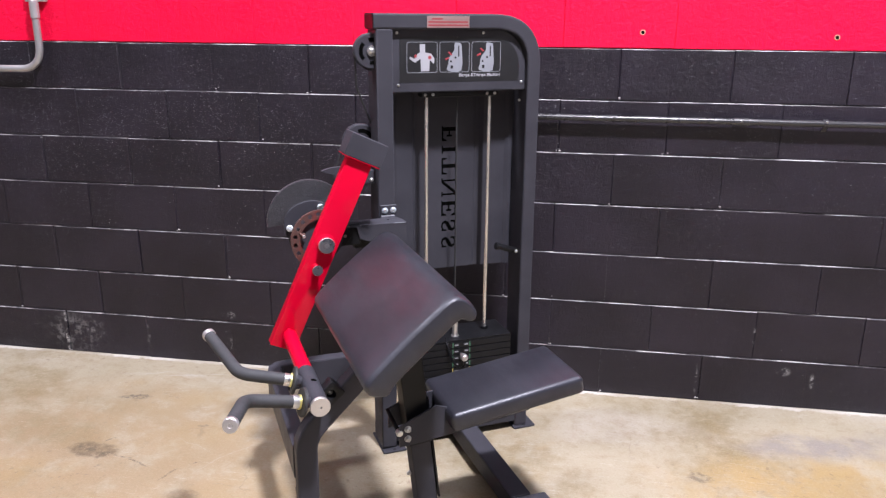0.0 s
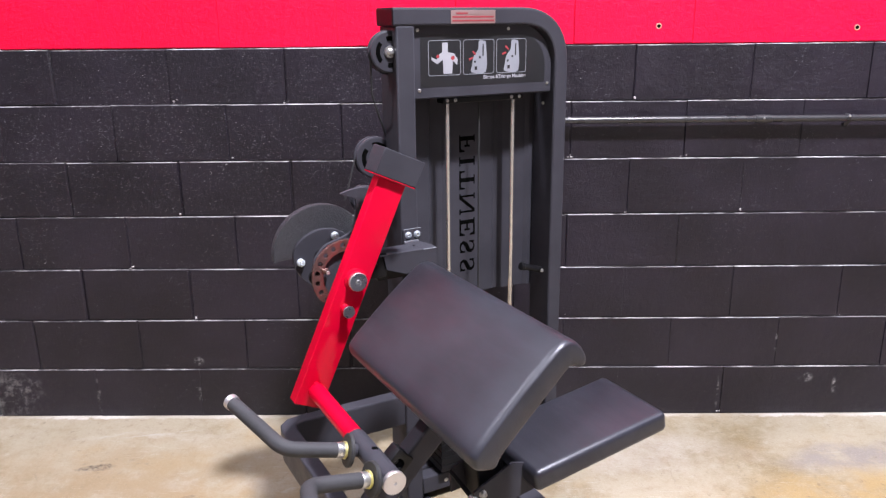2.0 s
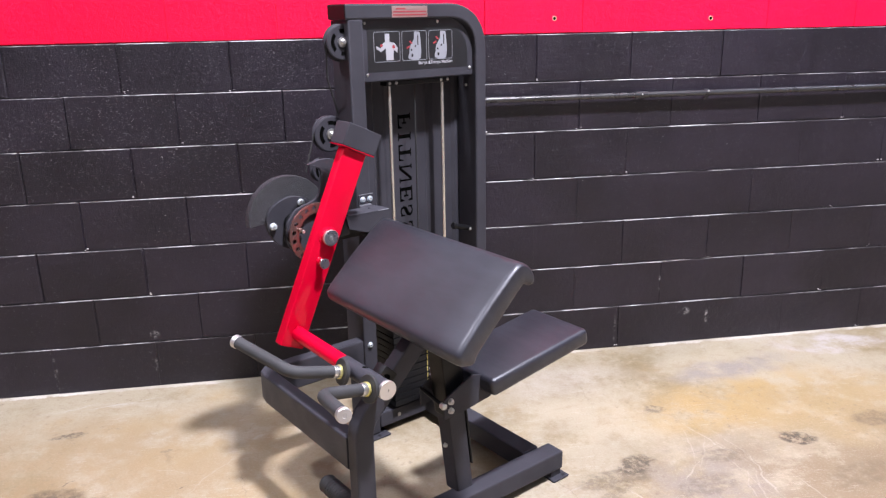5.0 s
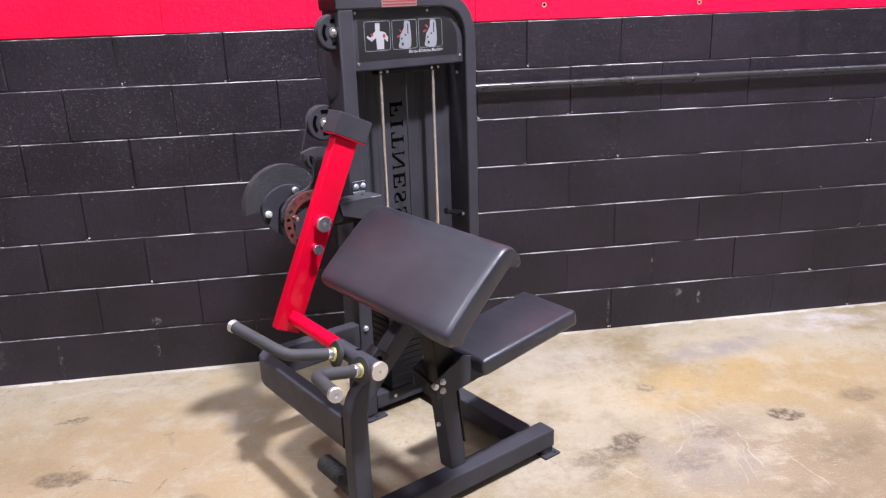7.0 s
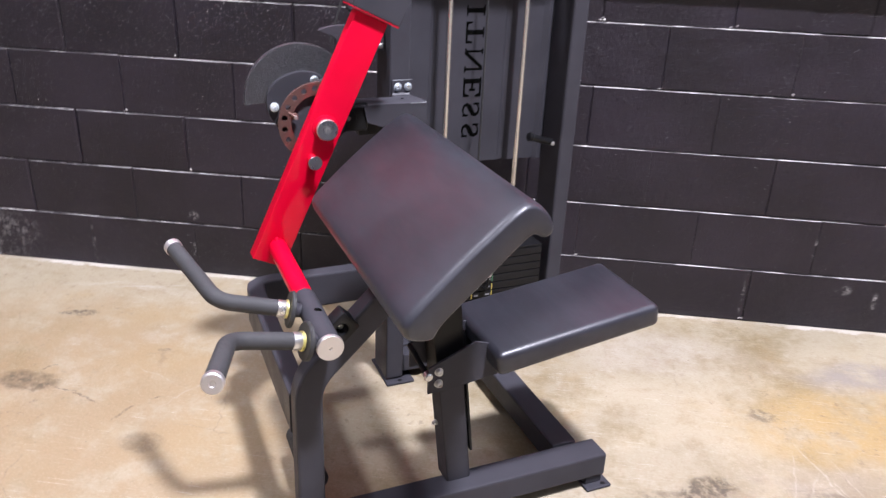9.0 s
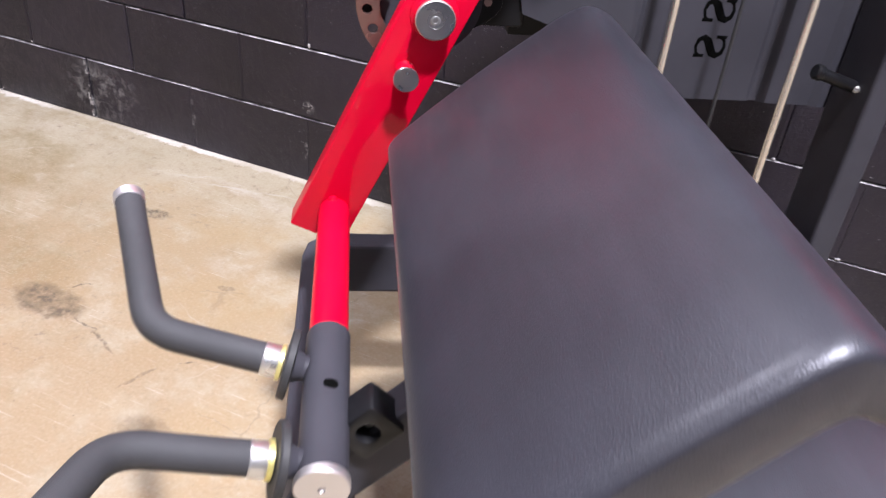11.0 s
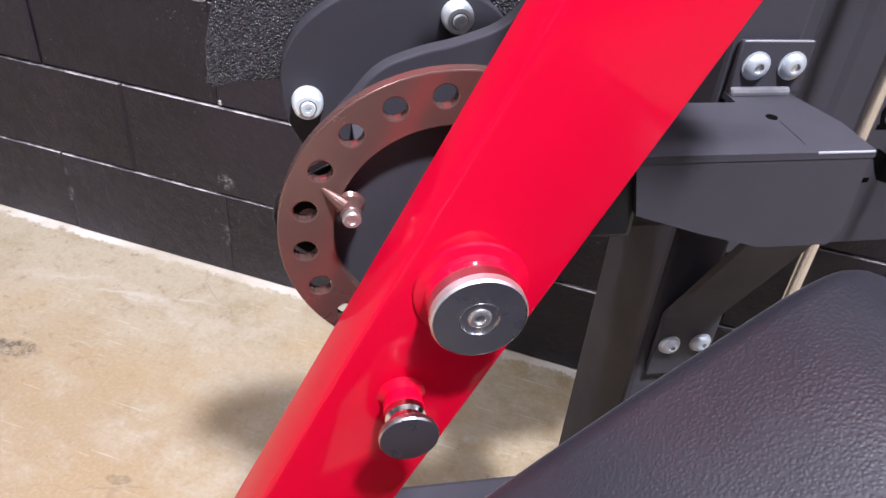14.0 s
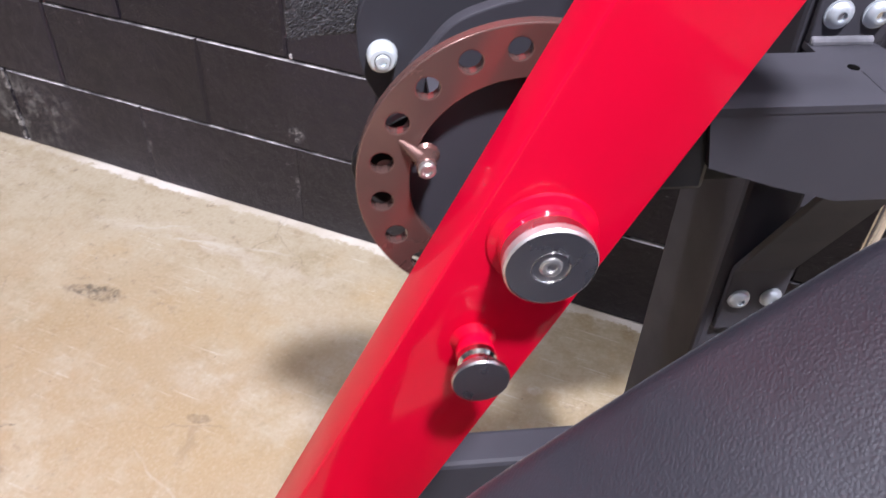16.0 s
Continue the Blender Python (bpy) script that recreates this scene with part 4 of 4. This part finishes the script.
for u, z in ((-0.241, 0.917), (-0.344, 0.854)):
    b = part("spacer_bolt", lathe((u, 0.044, z), (0, -1, 0), [(0, 0.0112), (0.005, 0.0112), (0.010, 0.0104), (0.0125, 0.0086), (0.013, 0.0001)], 24), BRIGHT, cam, "white zinc spacer with a socket bolt")
    part("recess", rod((u, 0.0312, z), (u, 0.0307, z), 0.0060, 0.0001, 20), BLACK, b)
    part("socket", lathe((u, 0.0315, z), (0, -1, 0), [(0, 0.0055), (0.0012, 0.0054), (0.0035, 0.0049), (0.0035, 0.0024), (0.001, 0.0022), (0.001, 0.0001)], 18), BRIGHT, b)
lever = smooth_loop([(-0.335, 0.868), (-0.319, 0.896), (-0.303, 0.914), (-0.280, 0.924), (-0.254, 0.931), (-0.228, 0.943), (-0.212, 0.968), (-0.205, 1.02), (-0.212, 1.036), (-0.240, 1.046), (-0.246, 1.053), (-0.205, 1.062), (-0.16, 1.058), (-0.13, 1.02), (-0.16, 0.94), (-0.20, 0.86), (-0.22, 0.80), (-0.27, 0.775), (-0.33, 0.80)], 5)
part("cable_lever", plate([lever], -0.040, -0.028, 0.0014), FRAME, machine, "charcoal shaped lever plate", 15)

# range ring with its holes and plunger
holes = [ring(KU + 0.0818 * math.cos(radians(a)), KZ + 0.0818 * math.sin(radians(a)), 0.0066, 12) for a in [95.7 - 18.55 * 2 + 18.55 * i for i in range(12)]]
RA0, RA1 = 20, 280
body = ring(KU, KZ, 0.0958, 56, RA0, RA1) + list(reversed(ring(KU, KZ, 0.0650, 44, RA0, RA1)))
part("range_ring", plate([body] + holes, -0.117, -0.109, 0.0008), BRONZE, machine, "brown coated range ring with a row of holes", 15)
part("ring_hub", plate([ring(KU, KZ, 0.070, 40)], -0.105, -0.101), FRAME, machine)
pin = part("plunger", lathe((-0.3275, -0.1165, 0.8700), (0.0, -1, 0), [(0, 0.0085), (0.002, 0.0068), (0.005, 0.0060), (0.011, 0.0057), (0.012, 0.0050)], 22), BRONZE, machine, "brown coated stop pin with a bright tip")
part("web", lathe((-0.3275, -0.1215, 0.8700), (-0.80, 0.30, 0.58), [(-0.002, 0.0050), (0.004, 0.0046), (0.012, 0.0030), (0.021, 0.0006)], 16), BRONZE, pin)
part("tip", lathe((-0.3275, -0.1283, 0.8700), (0, -1, 0), [(0, 0.0049), (0.0035, 0.0050), (0.0045, 0.0042), (0.0045, 0.0028), (0.003, 0.0025), (0.003, 0.0001)], 20), ZINC, pin, "bright steel tip")

# lever arm
ANG = 24.6
TURN_ARM = Matrix.Rotation(radians(ANG), 3, "Y")  # tips the upright towards +u
PIV = (KU, 0, KZ)


def on_arm(bm):
    for v in bm.verts:
        v.co = Vector(PIV) + TURN_ARM @ v.co
    return bm


arm = part("lever_arm", on_arm(box((-0.04, -0.175, -0.352), (0.04, -0.137, 0.272), 0.003, 3)), RED, machine, "glossy red painted lever arm")
part("end_plate", on_arm(box((-0.057, -0.1870, 0.2735), (0.062, -0.114, 0.2762), 0.0006)), RED, arm)
part("arm_weight", on_arm(box((-0.058, -0.188, 0.2765), (0.063, -0.113, 0.346), 0.0025)), FRAME, arm, "charcoal steel end weight")


k1 = part("pivot_collar", lathe((KU, -0.174, KZ + 0.002), (0, -1, 0), [(0, 0.031), (0.0025, 0.0295), (0.004, 0.0250), (0.0065, 0.0235), (0.0085, 0.0245), (0.011, 0.0225)], 36), RED, arm)
cap = part("cap", lathe((KU, -0.184, KZ + 0.002), (0, -1, 0), [(0, 0.018), (0.001, 0.0238), (0.0125, 0.0238), (0.0138, 0.0232), (0.0138, 0.0103), (0.0130, 0.0098), (0.0130, 0.0001)], 44), STEEL, k1, "turned metal cap")
part("rim", lathe((KU, -0.1845, KZ + 0.002), (0, -1, 0), [(0.0075, 0.0236), (0.0078, 0.0246), (0.0122, 0.0246), (0.0136, 0.0236)], 44, False), ALUMINIUM, cap)
part("ring", lathe((KU, -0.1978, KZ + 0.002), (0, -1, 0), [(-0.001, 0.0107), (0.0003, 0.0104), (0.0003, 0.0099), (-0.001, 0.0096)], 32, False), CHROME, cap)
part("screw", lathe((KU, -0.1968, KZ + 0.002), (0, -1, 0), [(0, 0.0062), (0.001, 0.0058), (0.0014, 0.0048), (0.0014, 0.0030), (-0.001, 0.0027), (-0.001, 0.0001)], 18), ZINC, cap)
K2U, K2Z = -0.3035, 0.7815
k2 = part("stop_peg", lathe((K2U, -0.174, K2Z), (0, -1, 0), [(0, 0.0145), (0.002, 0.0125), (0.005, 0.0100), (0.008, 0.0095), (0.009, 0.0112), (0.013, 0.0114), (0.014, 0.0100)], 28), RED, arm)
part("neck", lathe((K2U, -0.1875, K2Z), (0, -1, 0), [(0, 0.0095), (0.001, 0.0110), (0.005, 0.0112), (0.007, 0.0095), (0.010, 0.0095), (0.014, 0.012)], 28), CHROME, k2, "polished neck")
part("cap", lathe((K2U, -0.2005, K2Z), (0, -1, 0), [(0, 0.010), (0.0015, 0.0150), (0.003, 0.0160), (0.0055, 0.0162), (0.0068, 0.0156), (0.0068, 0.0001)], 36), STEEL, k2, "turned metal cap")

# handle tube and handles
HU, HZ = -0.392, 0.566
part("handle_tube", rod((HU, -0.172, HZ + 0.004), (HU, -0.452, HZ), 0.0222, 0.001, 32), RED, arm)
part("weld", lathe((HU - 0.002, -0.176, HZ + 0.024), (0, -1, 0), [(0, 0.007), (0.004, 0.006), (0.007, 0.002)], 12), RED, arm)
sleeve = part("sleeve", rod((HU, -0.443, HZ), (HU, -0.648, HZ), 0.0245, 0.001, 36), FRAME, arm, "charcoal tube sleeve")
part("end_cap", lathe((HU, -0.646, HZ), (0, -1, 0), [(0, 0.026), (0.001, 0.0265), (0.008, 0.0265), (0.010, 0.0255), (0.010, 0.004), (0.007, 0.003)], 36), ALUMINIUM, sleeve, "turned aluminium end cap")
part("slot", lathe((HU + 0.0045, -0.542, HZ + 0.0205), (0.18, 0, 1), [(0, 0.0080), (0.0030, 0.0078), (0.0042, 0.0055), (0.0045, 0.0001)], 20), OPENING_BLACK, sleeve)


def handle(v0, mid, end):
    h = part("handle", sweep(fillet([(HU - 0.064, v0, HZ + 0.014), mid, end], 0.05, 8), profile_round(0.0168, 24), (0.1, -0.02, 1)), FOAM, arm, "bent handle with dark foam grip")
    d = (Vector(end) - Vector(mid)).normalized()
    e = Vector(end)
    part("end_cap", lathe(e - d * 0.003, d, [(0, 0.0172), (0.001, 0.0182), (0.013, 0.0182), (0.0155, 0.016), (0.0155, 0.006), (0.014, 0.005), (0.014, 0.0001)], 28), ALUMINIUM, h, "turned aluminium end cap")
    x = Vector((HU - 0.064, v0, HZ + 0.014))
    a = (Vector(mid) - x).normalized()
    part("ferrule", lathe(x - a * 0.014, a, [(0, 0.0165), (0.004, 0.0175), (0.016, 0.0175), (0.018, 0.0165)], 24), ZINC, h, "bright metal ferrule")
    part("spring_ring", lathe(x - a * 0.019, a, [(0, 0.016), (0.001, 0.0195), (0.005, 0.0195), (0.006, 0.016)], 24), YELLOW, h, "yellow plated ring")
    part("flange", lathe(x - a * 0.030, a, [(0, 0.010), (0.001, 0.036), (0.002, 0.038), (0.008, 0.038), (0.010, 0.036), (0.010, 0.012)], 32), RUBBER, h, "black rubber washer")
    part("stub", lathe(x - a * 0.062, a, [(0, 0.014), (0.022, 0.014), (0.034, 0.019), (0.036, 0.012)], 20), FRAME, h)


handle(-0.494, (-0.573, -0.482, 0.609), (-0.632, -0.290, 0.648))
handle(-0.630, (-0.575, -0.640, 0.609), (-0.622, -0.822, 0.648))

# side loop, leg and stay
part("side_loop", sweep(fillet([(-0.055, 0.028, 0.343), (-0.427, 0.028, 0.343), (-0.427, -0.5265, 0.343)], 0.05, 3), profile_rect(0.045, 0.100, 0.006), (0, 0, 1)), FRAME, machine, "charcoal tube loop at the side")
bolt(machine, (-0.030, 0.0, 0.372), (0, -1, 0), 0.0095, 0.008)
part("leg", sweep(fillet([(-0.418, -0.551, 0.012), (-0.418, -0.551, 0.436), (-0.205, -0.551, 0.649)], 0.11, 6), profile_rect(0.058, 0.048, 0.006), (0, 1, 0)), FRAME, machine, "charcoal front leg bent towards the pad")
def tilted(cu, cz, w, h, r, a):
    """A rounded rectangle in u and z, tipped by a degrees."""
    c, q = math.cos(radians(a)), math.sin(radians(a))
    return [(cu + x * c - y * q, cz + x * q + y * c) for x, y in profile_rect(w, h, r, 3)]


SU, SZ = -0.349, 0.560
stop = part("rubber_stop", plate([tilted(SU, SZ, 0.056, 0.050, 0.005, 44), ring(SU, SZ, 0.0125, 16)], -0.584, -0.546, 0.002), BLACK, machine, "black rubber stop block with a bored hole", 25)
part("hole_floor", plate([ring(SU, SZ, 0.0123, 16)], -0.560, -0.556), OPENING_BLACK, stop)
bolt(stop, (SU + 0.001, -0.560, SZ - 0.003), (0, -1, 0), 0.0075, 0.007)
part("front_rail", box((-0.445, -0.610, 0.030), (0.322, -0.540, 0.095), 0.006), FRAME, machine, "charcoal base rail")
part("floor_rail", box((0.205, -0.5395, 0.030), (0.274, -0.0005, 0.098), 0.006), FRAME, machine, "charcoal base rail")
for u0, u1 in ((0.265, 0.337), (-0.45, -0.378)):
    f = part("foot_plate", box((u0, -0.626, 0.0), (u1, -0.545, 0.008), 0.004), FRAME, machine)
    part("riser", box((u0 + 0.006, -0.605, 0.008), (u1 - 0.02, -0.548, 0.031), 0.002), FRAME, f)
    part("screw_hole", rod((u0 + 0.052, -0.614, 0.0075), (u0 + 0.052, -0.614, 0.0088), 0.006, 0.0002, 12), BLACK, f)
part("foot_roller", lathe((-0.385, -0.47, 0.10), (0, 1, 0), [(0, 0.026), (0.003, 0.03)] + [(0.01 + 0.012 * i + d, 0.030 - (0.0015 if d > 0.009 else 0)) for i in range(13) for d in (0.0, 0.009, 0.010, 0.0119)] + [(0.187, 0.03), (0.195, 0.026)], 24), RUBBER, machine, "ribbed black rubber foot roller")

# seat post, leaning back
LEAN_POST = Matrix.Rotation(radians(-6.5), 3, "Y")
post = part("seat_post", box((-0.030, -0.57, 0.09), (0.030, -0.51, 0.66), 0.005, 2, LEAN_POST, (0.0, -0.54, 0.09)), FRAME, machine, "charcoal post under pad and seat")
post.location.x = -0.066
part("post_sleeve", box((-0.034, -0.574, 0.36), (0.034, -0.506, 0.65), 0.004, 2, LEAN_POST, (0.0, -0.54, 0.09)), BLACK, machine).location.x = -0.066
part("slide_plate", box((0.032, -0.572, 0.17), (0.038, -0.508, 0.50), 0.002, 2, LEAN_POST, (0.0, -0.54, 0.09)), BLACK, machine).location.x = -0.066
bolt(machine, (-0.122, -0.546, 0.256), (-1, -0.3, 0), 0.006, 0.010)

# seat carrier
TIP = Matrix.Rotation(radians(-8.0), 3, "Y")
carrier = part("seat_carrier", plate([[(-0.168, 0.378), (-0.10, 0.382), (0.005, 0.398), (0.045, 0.425), (-0.02, 0.475), (-0.062, 0.487), (-0.10, 0.470), (-0.168, 0.440)]], -0.602, -0.596), FRAME, machine, "charcoal bracket carrying the seat")
part("rear_cheek", plate([[(-0.168, 0.378), (0.005, 0.398), (0.045, 0.425), (-0.02, 0.475), (-0.10, 0.470), (-0.168, 0.440)]], -0.490, -0.484), FRAME, carrier)
part("seat_tray", box((-0.07, -0.600, 0.408), (0.30, -0.480, 0.414), 0.002, 2, TIP, (0.0, -0.54, 0.41)), FRAME, carrier)
part("seat_beam", box((-0.06, -0.570, 0.372), (0.24, -0.510, 0.409), 0.004, 2, TIP, (0.0, -0.54, 0.41)), FRAME, carrier)
for u, z in ((-0.145, 0.430), (-0.145, 0.401)):
    bolt(carrier, (u, -0.602, z), (0, -1, 0), 0.0085, 0.010)
lv = part("height_lever", rod((-0.175, -0.50, 0.445), (-0.168, -0.592, 0.421), 0.006), BLACK, carrier, "black seat height lever")
part("knob", lathe((-0.168, -0.588, 0.4215), (0.08, -1, -0.2), [(0, 0.009), (0.012, 0.0105), (0.016, 0.008)], 20), ZINC, lv)

# seat
bm = box((-0.200, -0.125, -0.025), (0.207, 0.122, 0.032), 0.016, 4)
part("seat", bm, VINYL, machine, "black vinyl upholstered seat", 60).matrix_local = Matrix.Translation((0.165, -0.535, 0.476)) @ TIP.to_4x4()
part("seat_board", box((-0.165, -0.085, -0.040), (0.120, 0.085, -0.0255), 0.003), BLACK, machine).matrix_local = Matrix.Translation((0.165, -0.535, 0.476)) @ TIP.to_4x4()

# arm pad
SL = math.atan2(0.18, 0.225)
EA, ED = Vector((math.cos(SL), math.sin(SL))), Vector((math.sin(SL), -math.cos(SL)))
pad_profile = smooth_loop([(-0.013, 0.035), (-0.009, 0.013), (0.010, 0.0), (0.08, -0.004), (0.15, -0.005), (0.214, -0.003), (0.263, 0.0), (0.290, 0.010), (0.305, 0.034), (0.308, 0.060), (0.303, 0.084), (0.290, 0.094), (0.275, 0.088), (0.267, 0.072), (0.249, 0.063), (0.15, 0.063), (0.05, 0.064), (0.020, 0.072), (0.003, 0.060)], 4)


def padded(profile, v0, v1, r, r1, skew):
    """The profile drawn out along v with rounded ends."""
    bm = bmesh.new()
    pts = [Vector(p) for p in profile]
    k = len(pts)
    area = sum(pts[i - 1].x * pts[i].y - pts[i].x * pts[i - 1].y for i in range(k))
    sgn = 1 if area > 0 else -1
    normals = []
    for i in range(k):
        t = (pts[(i + 1) % k] - pts[i - 1]).normalized()
        normals.append(Vector((t.y, -t.x)) * sgn)
    ends = [(v0 + r * (1 - math.cos(radians(a))), 0.6 * r * (1 - math.sin(radians(a)))) for a in (8, 25, 45, 65, 90)]
    stations = ends + [(v0 + (v1 - v0) * i / 12, 0.0) for i in range(2, 11)] + [(v1 - (v - v0) * r1 / r, d * r1 / r) for v, d in reversed(ends)]
    rings = []
    for v, d in stations:
        rings.append([bm.verts.new((p.x - nn.x * d, v + skew * (p.x + 0.2), p.y - nn.y * d)) for p, nn in zip(pts, normals)])
    for a, b in zip(rings, rings[1:]):
        for j in range(k):
            bm.faces.new((a[j], a[j - 1], b[j - 1], b[j]))
    for last in (rings[0], rings[-1]):
        bmesh.ops.triangle_fill(bm, use_beauty=True, edges=[bm.edges.get((last[j - 1], last[j])) for j in range(k)])
    return bm


pad = part("arm_pad", padded([tuple(Vector((-0.325, 0.715)) + EA * a + ED * d) for a, d in pad_profile], -0.848, -0.222, 0.019, 0.016, 0.12), VINYL, machine, "black vinyl upholstered arm pad", 50)
BACK_PAD = Matrix(((EA.x, 0, ED.x), (0, 1, 0), (EA.y, 0, ED.y)))
part("pad_board", box((0.03, -0.78, 0.058), (0.25, -0.26, 0.0655), 0.003, 1, BACK_PAD, (0, 0, 0)), BLACK, pad).location = (-0.325, 0, 0.715)

# ---- blocks of the wall ----
def block_mesh(name, width, material, gap, side):
    """A block face: a broad top arris that takes the painted ledge glint, and head joints gap wide with sides bevelled
    by side.
    """
    me = bpy.data.meshes.new(name)
    bm = bmesh.new()
    w, h = width / 2 - gap, COURSE / 2 - 0.0016
    rim = [(-w, -h), (w, -h), (w, h), (-w, h)]
    low = [bm.verts.new((x, JOINT + 0.004, z)) for x, z in rim]
    mid = [bm.verts.new((x, 0.0034, z)) for x, z in rim]
    top = [bm.verts.new((x - math.copysign(side, x), 0.0, z - (0.0030 if z > 0 else -0.0012))) for x, z in rim]
    for a, c in ((low, mid), (mid, top)):
        for j in range(4):
            bm.faces.new((a[j - 1], a[j], c[j], c[j - 1]))
    bm.faces.new(top)
    bmesh.ops.recalc_face_normals(bm, faces=bm.faces)
    bm.to_mesh(me)
    bm.free()
    me.materials.append(material)
    return me


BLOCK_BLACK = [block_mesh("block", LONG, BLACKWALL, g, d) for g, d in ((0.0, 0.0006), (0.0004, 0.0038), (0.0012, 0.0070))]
BLOCK_RED = [block_mesh("red_block", LONG, REDWALL, g, d) for g, d in ((0.0, 0.0004), (0.0001, 0.0008), (0.0001, 0.0014))]
rng = random.Random(7)
for course in range(9):
    start = 0.23 if course % 2 == 0 else 0.42
    for k in range(-9, 9):
        x = start + LONG * (k + 0.5)
        kinds = BLOCK_RED if course > 6 else (BLOCK_BLACK if x < 0.2 else BLOCK_BLACK[:2] if x < 1.1 else BLOCK_BLACK[:1])
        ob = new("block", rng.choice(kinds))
        ob.location = (x + rng.uniform(-0.0008, 0.0008), WALL_Y + rng.uniform(-0.0011, 0.0011), (JOINTS[course] + JOINTS[course + 1]) / 2 + rng.uniform(-0.001, 0.001))
        ob.scale.z = (JOINTS[course + 1] - JOINTS[course]) / COURSE
        ob.rotation_euler = (radians(rng.uniform(-0.15, 0.15)), 0, radians(rng.uniform(-0.15, 0.15)))
        ob.parent = wall_north

# hardened paint drips at the feet of the upright joints
DRIP = painted("pale paint drip", (0.40, 0.38, 0.39), (0.55, 0.53, 0.54), 0.5, 200, 0.3, big=40.0)
bm = bmesh.new()
for course in range(7):
    start = 0.23 if course % 2 == 0 else 0.42
    for k in range(-7, 6):
        if rng.random() < 0.55:
            continue
        for _ in range(rng.randint(1, 3)):
            x = start + LONG * k + rng.uniform(-0.012, 0.012)
            z = JOINTS[course] + rng.uniform(0.002, 0.012)
            r = rng.uniform(0.0016, 0.0042)
            lump = bmesh.ops.create_icosphere(bm, subdivisions=1, radius=1.0)["verts"]
            for v in lump:
                v.co = Vector((x + v.co.x * r * rng.uniform(0.9, 1.9), WALL_Y + v.co.y * r * 0.6, z + v.co.z * r * rng.uniform(0.7, 1.2)))
drips = part("paint_drips", bm, DRIP, wall_north, "pale paint drips in the joints", 60)
tagged(drips, kind="stuff")
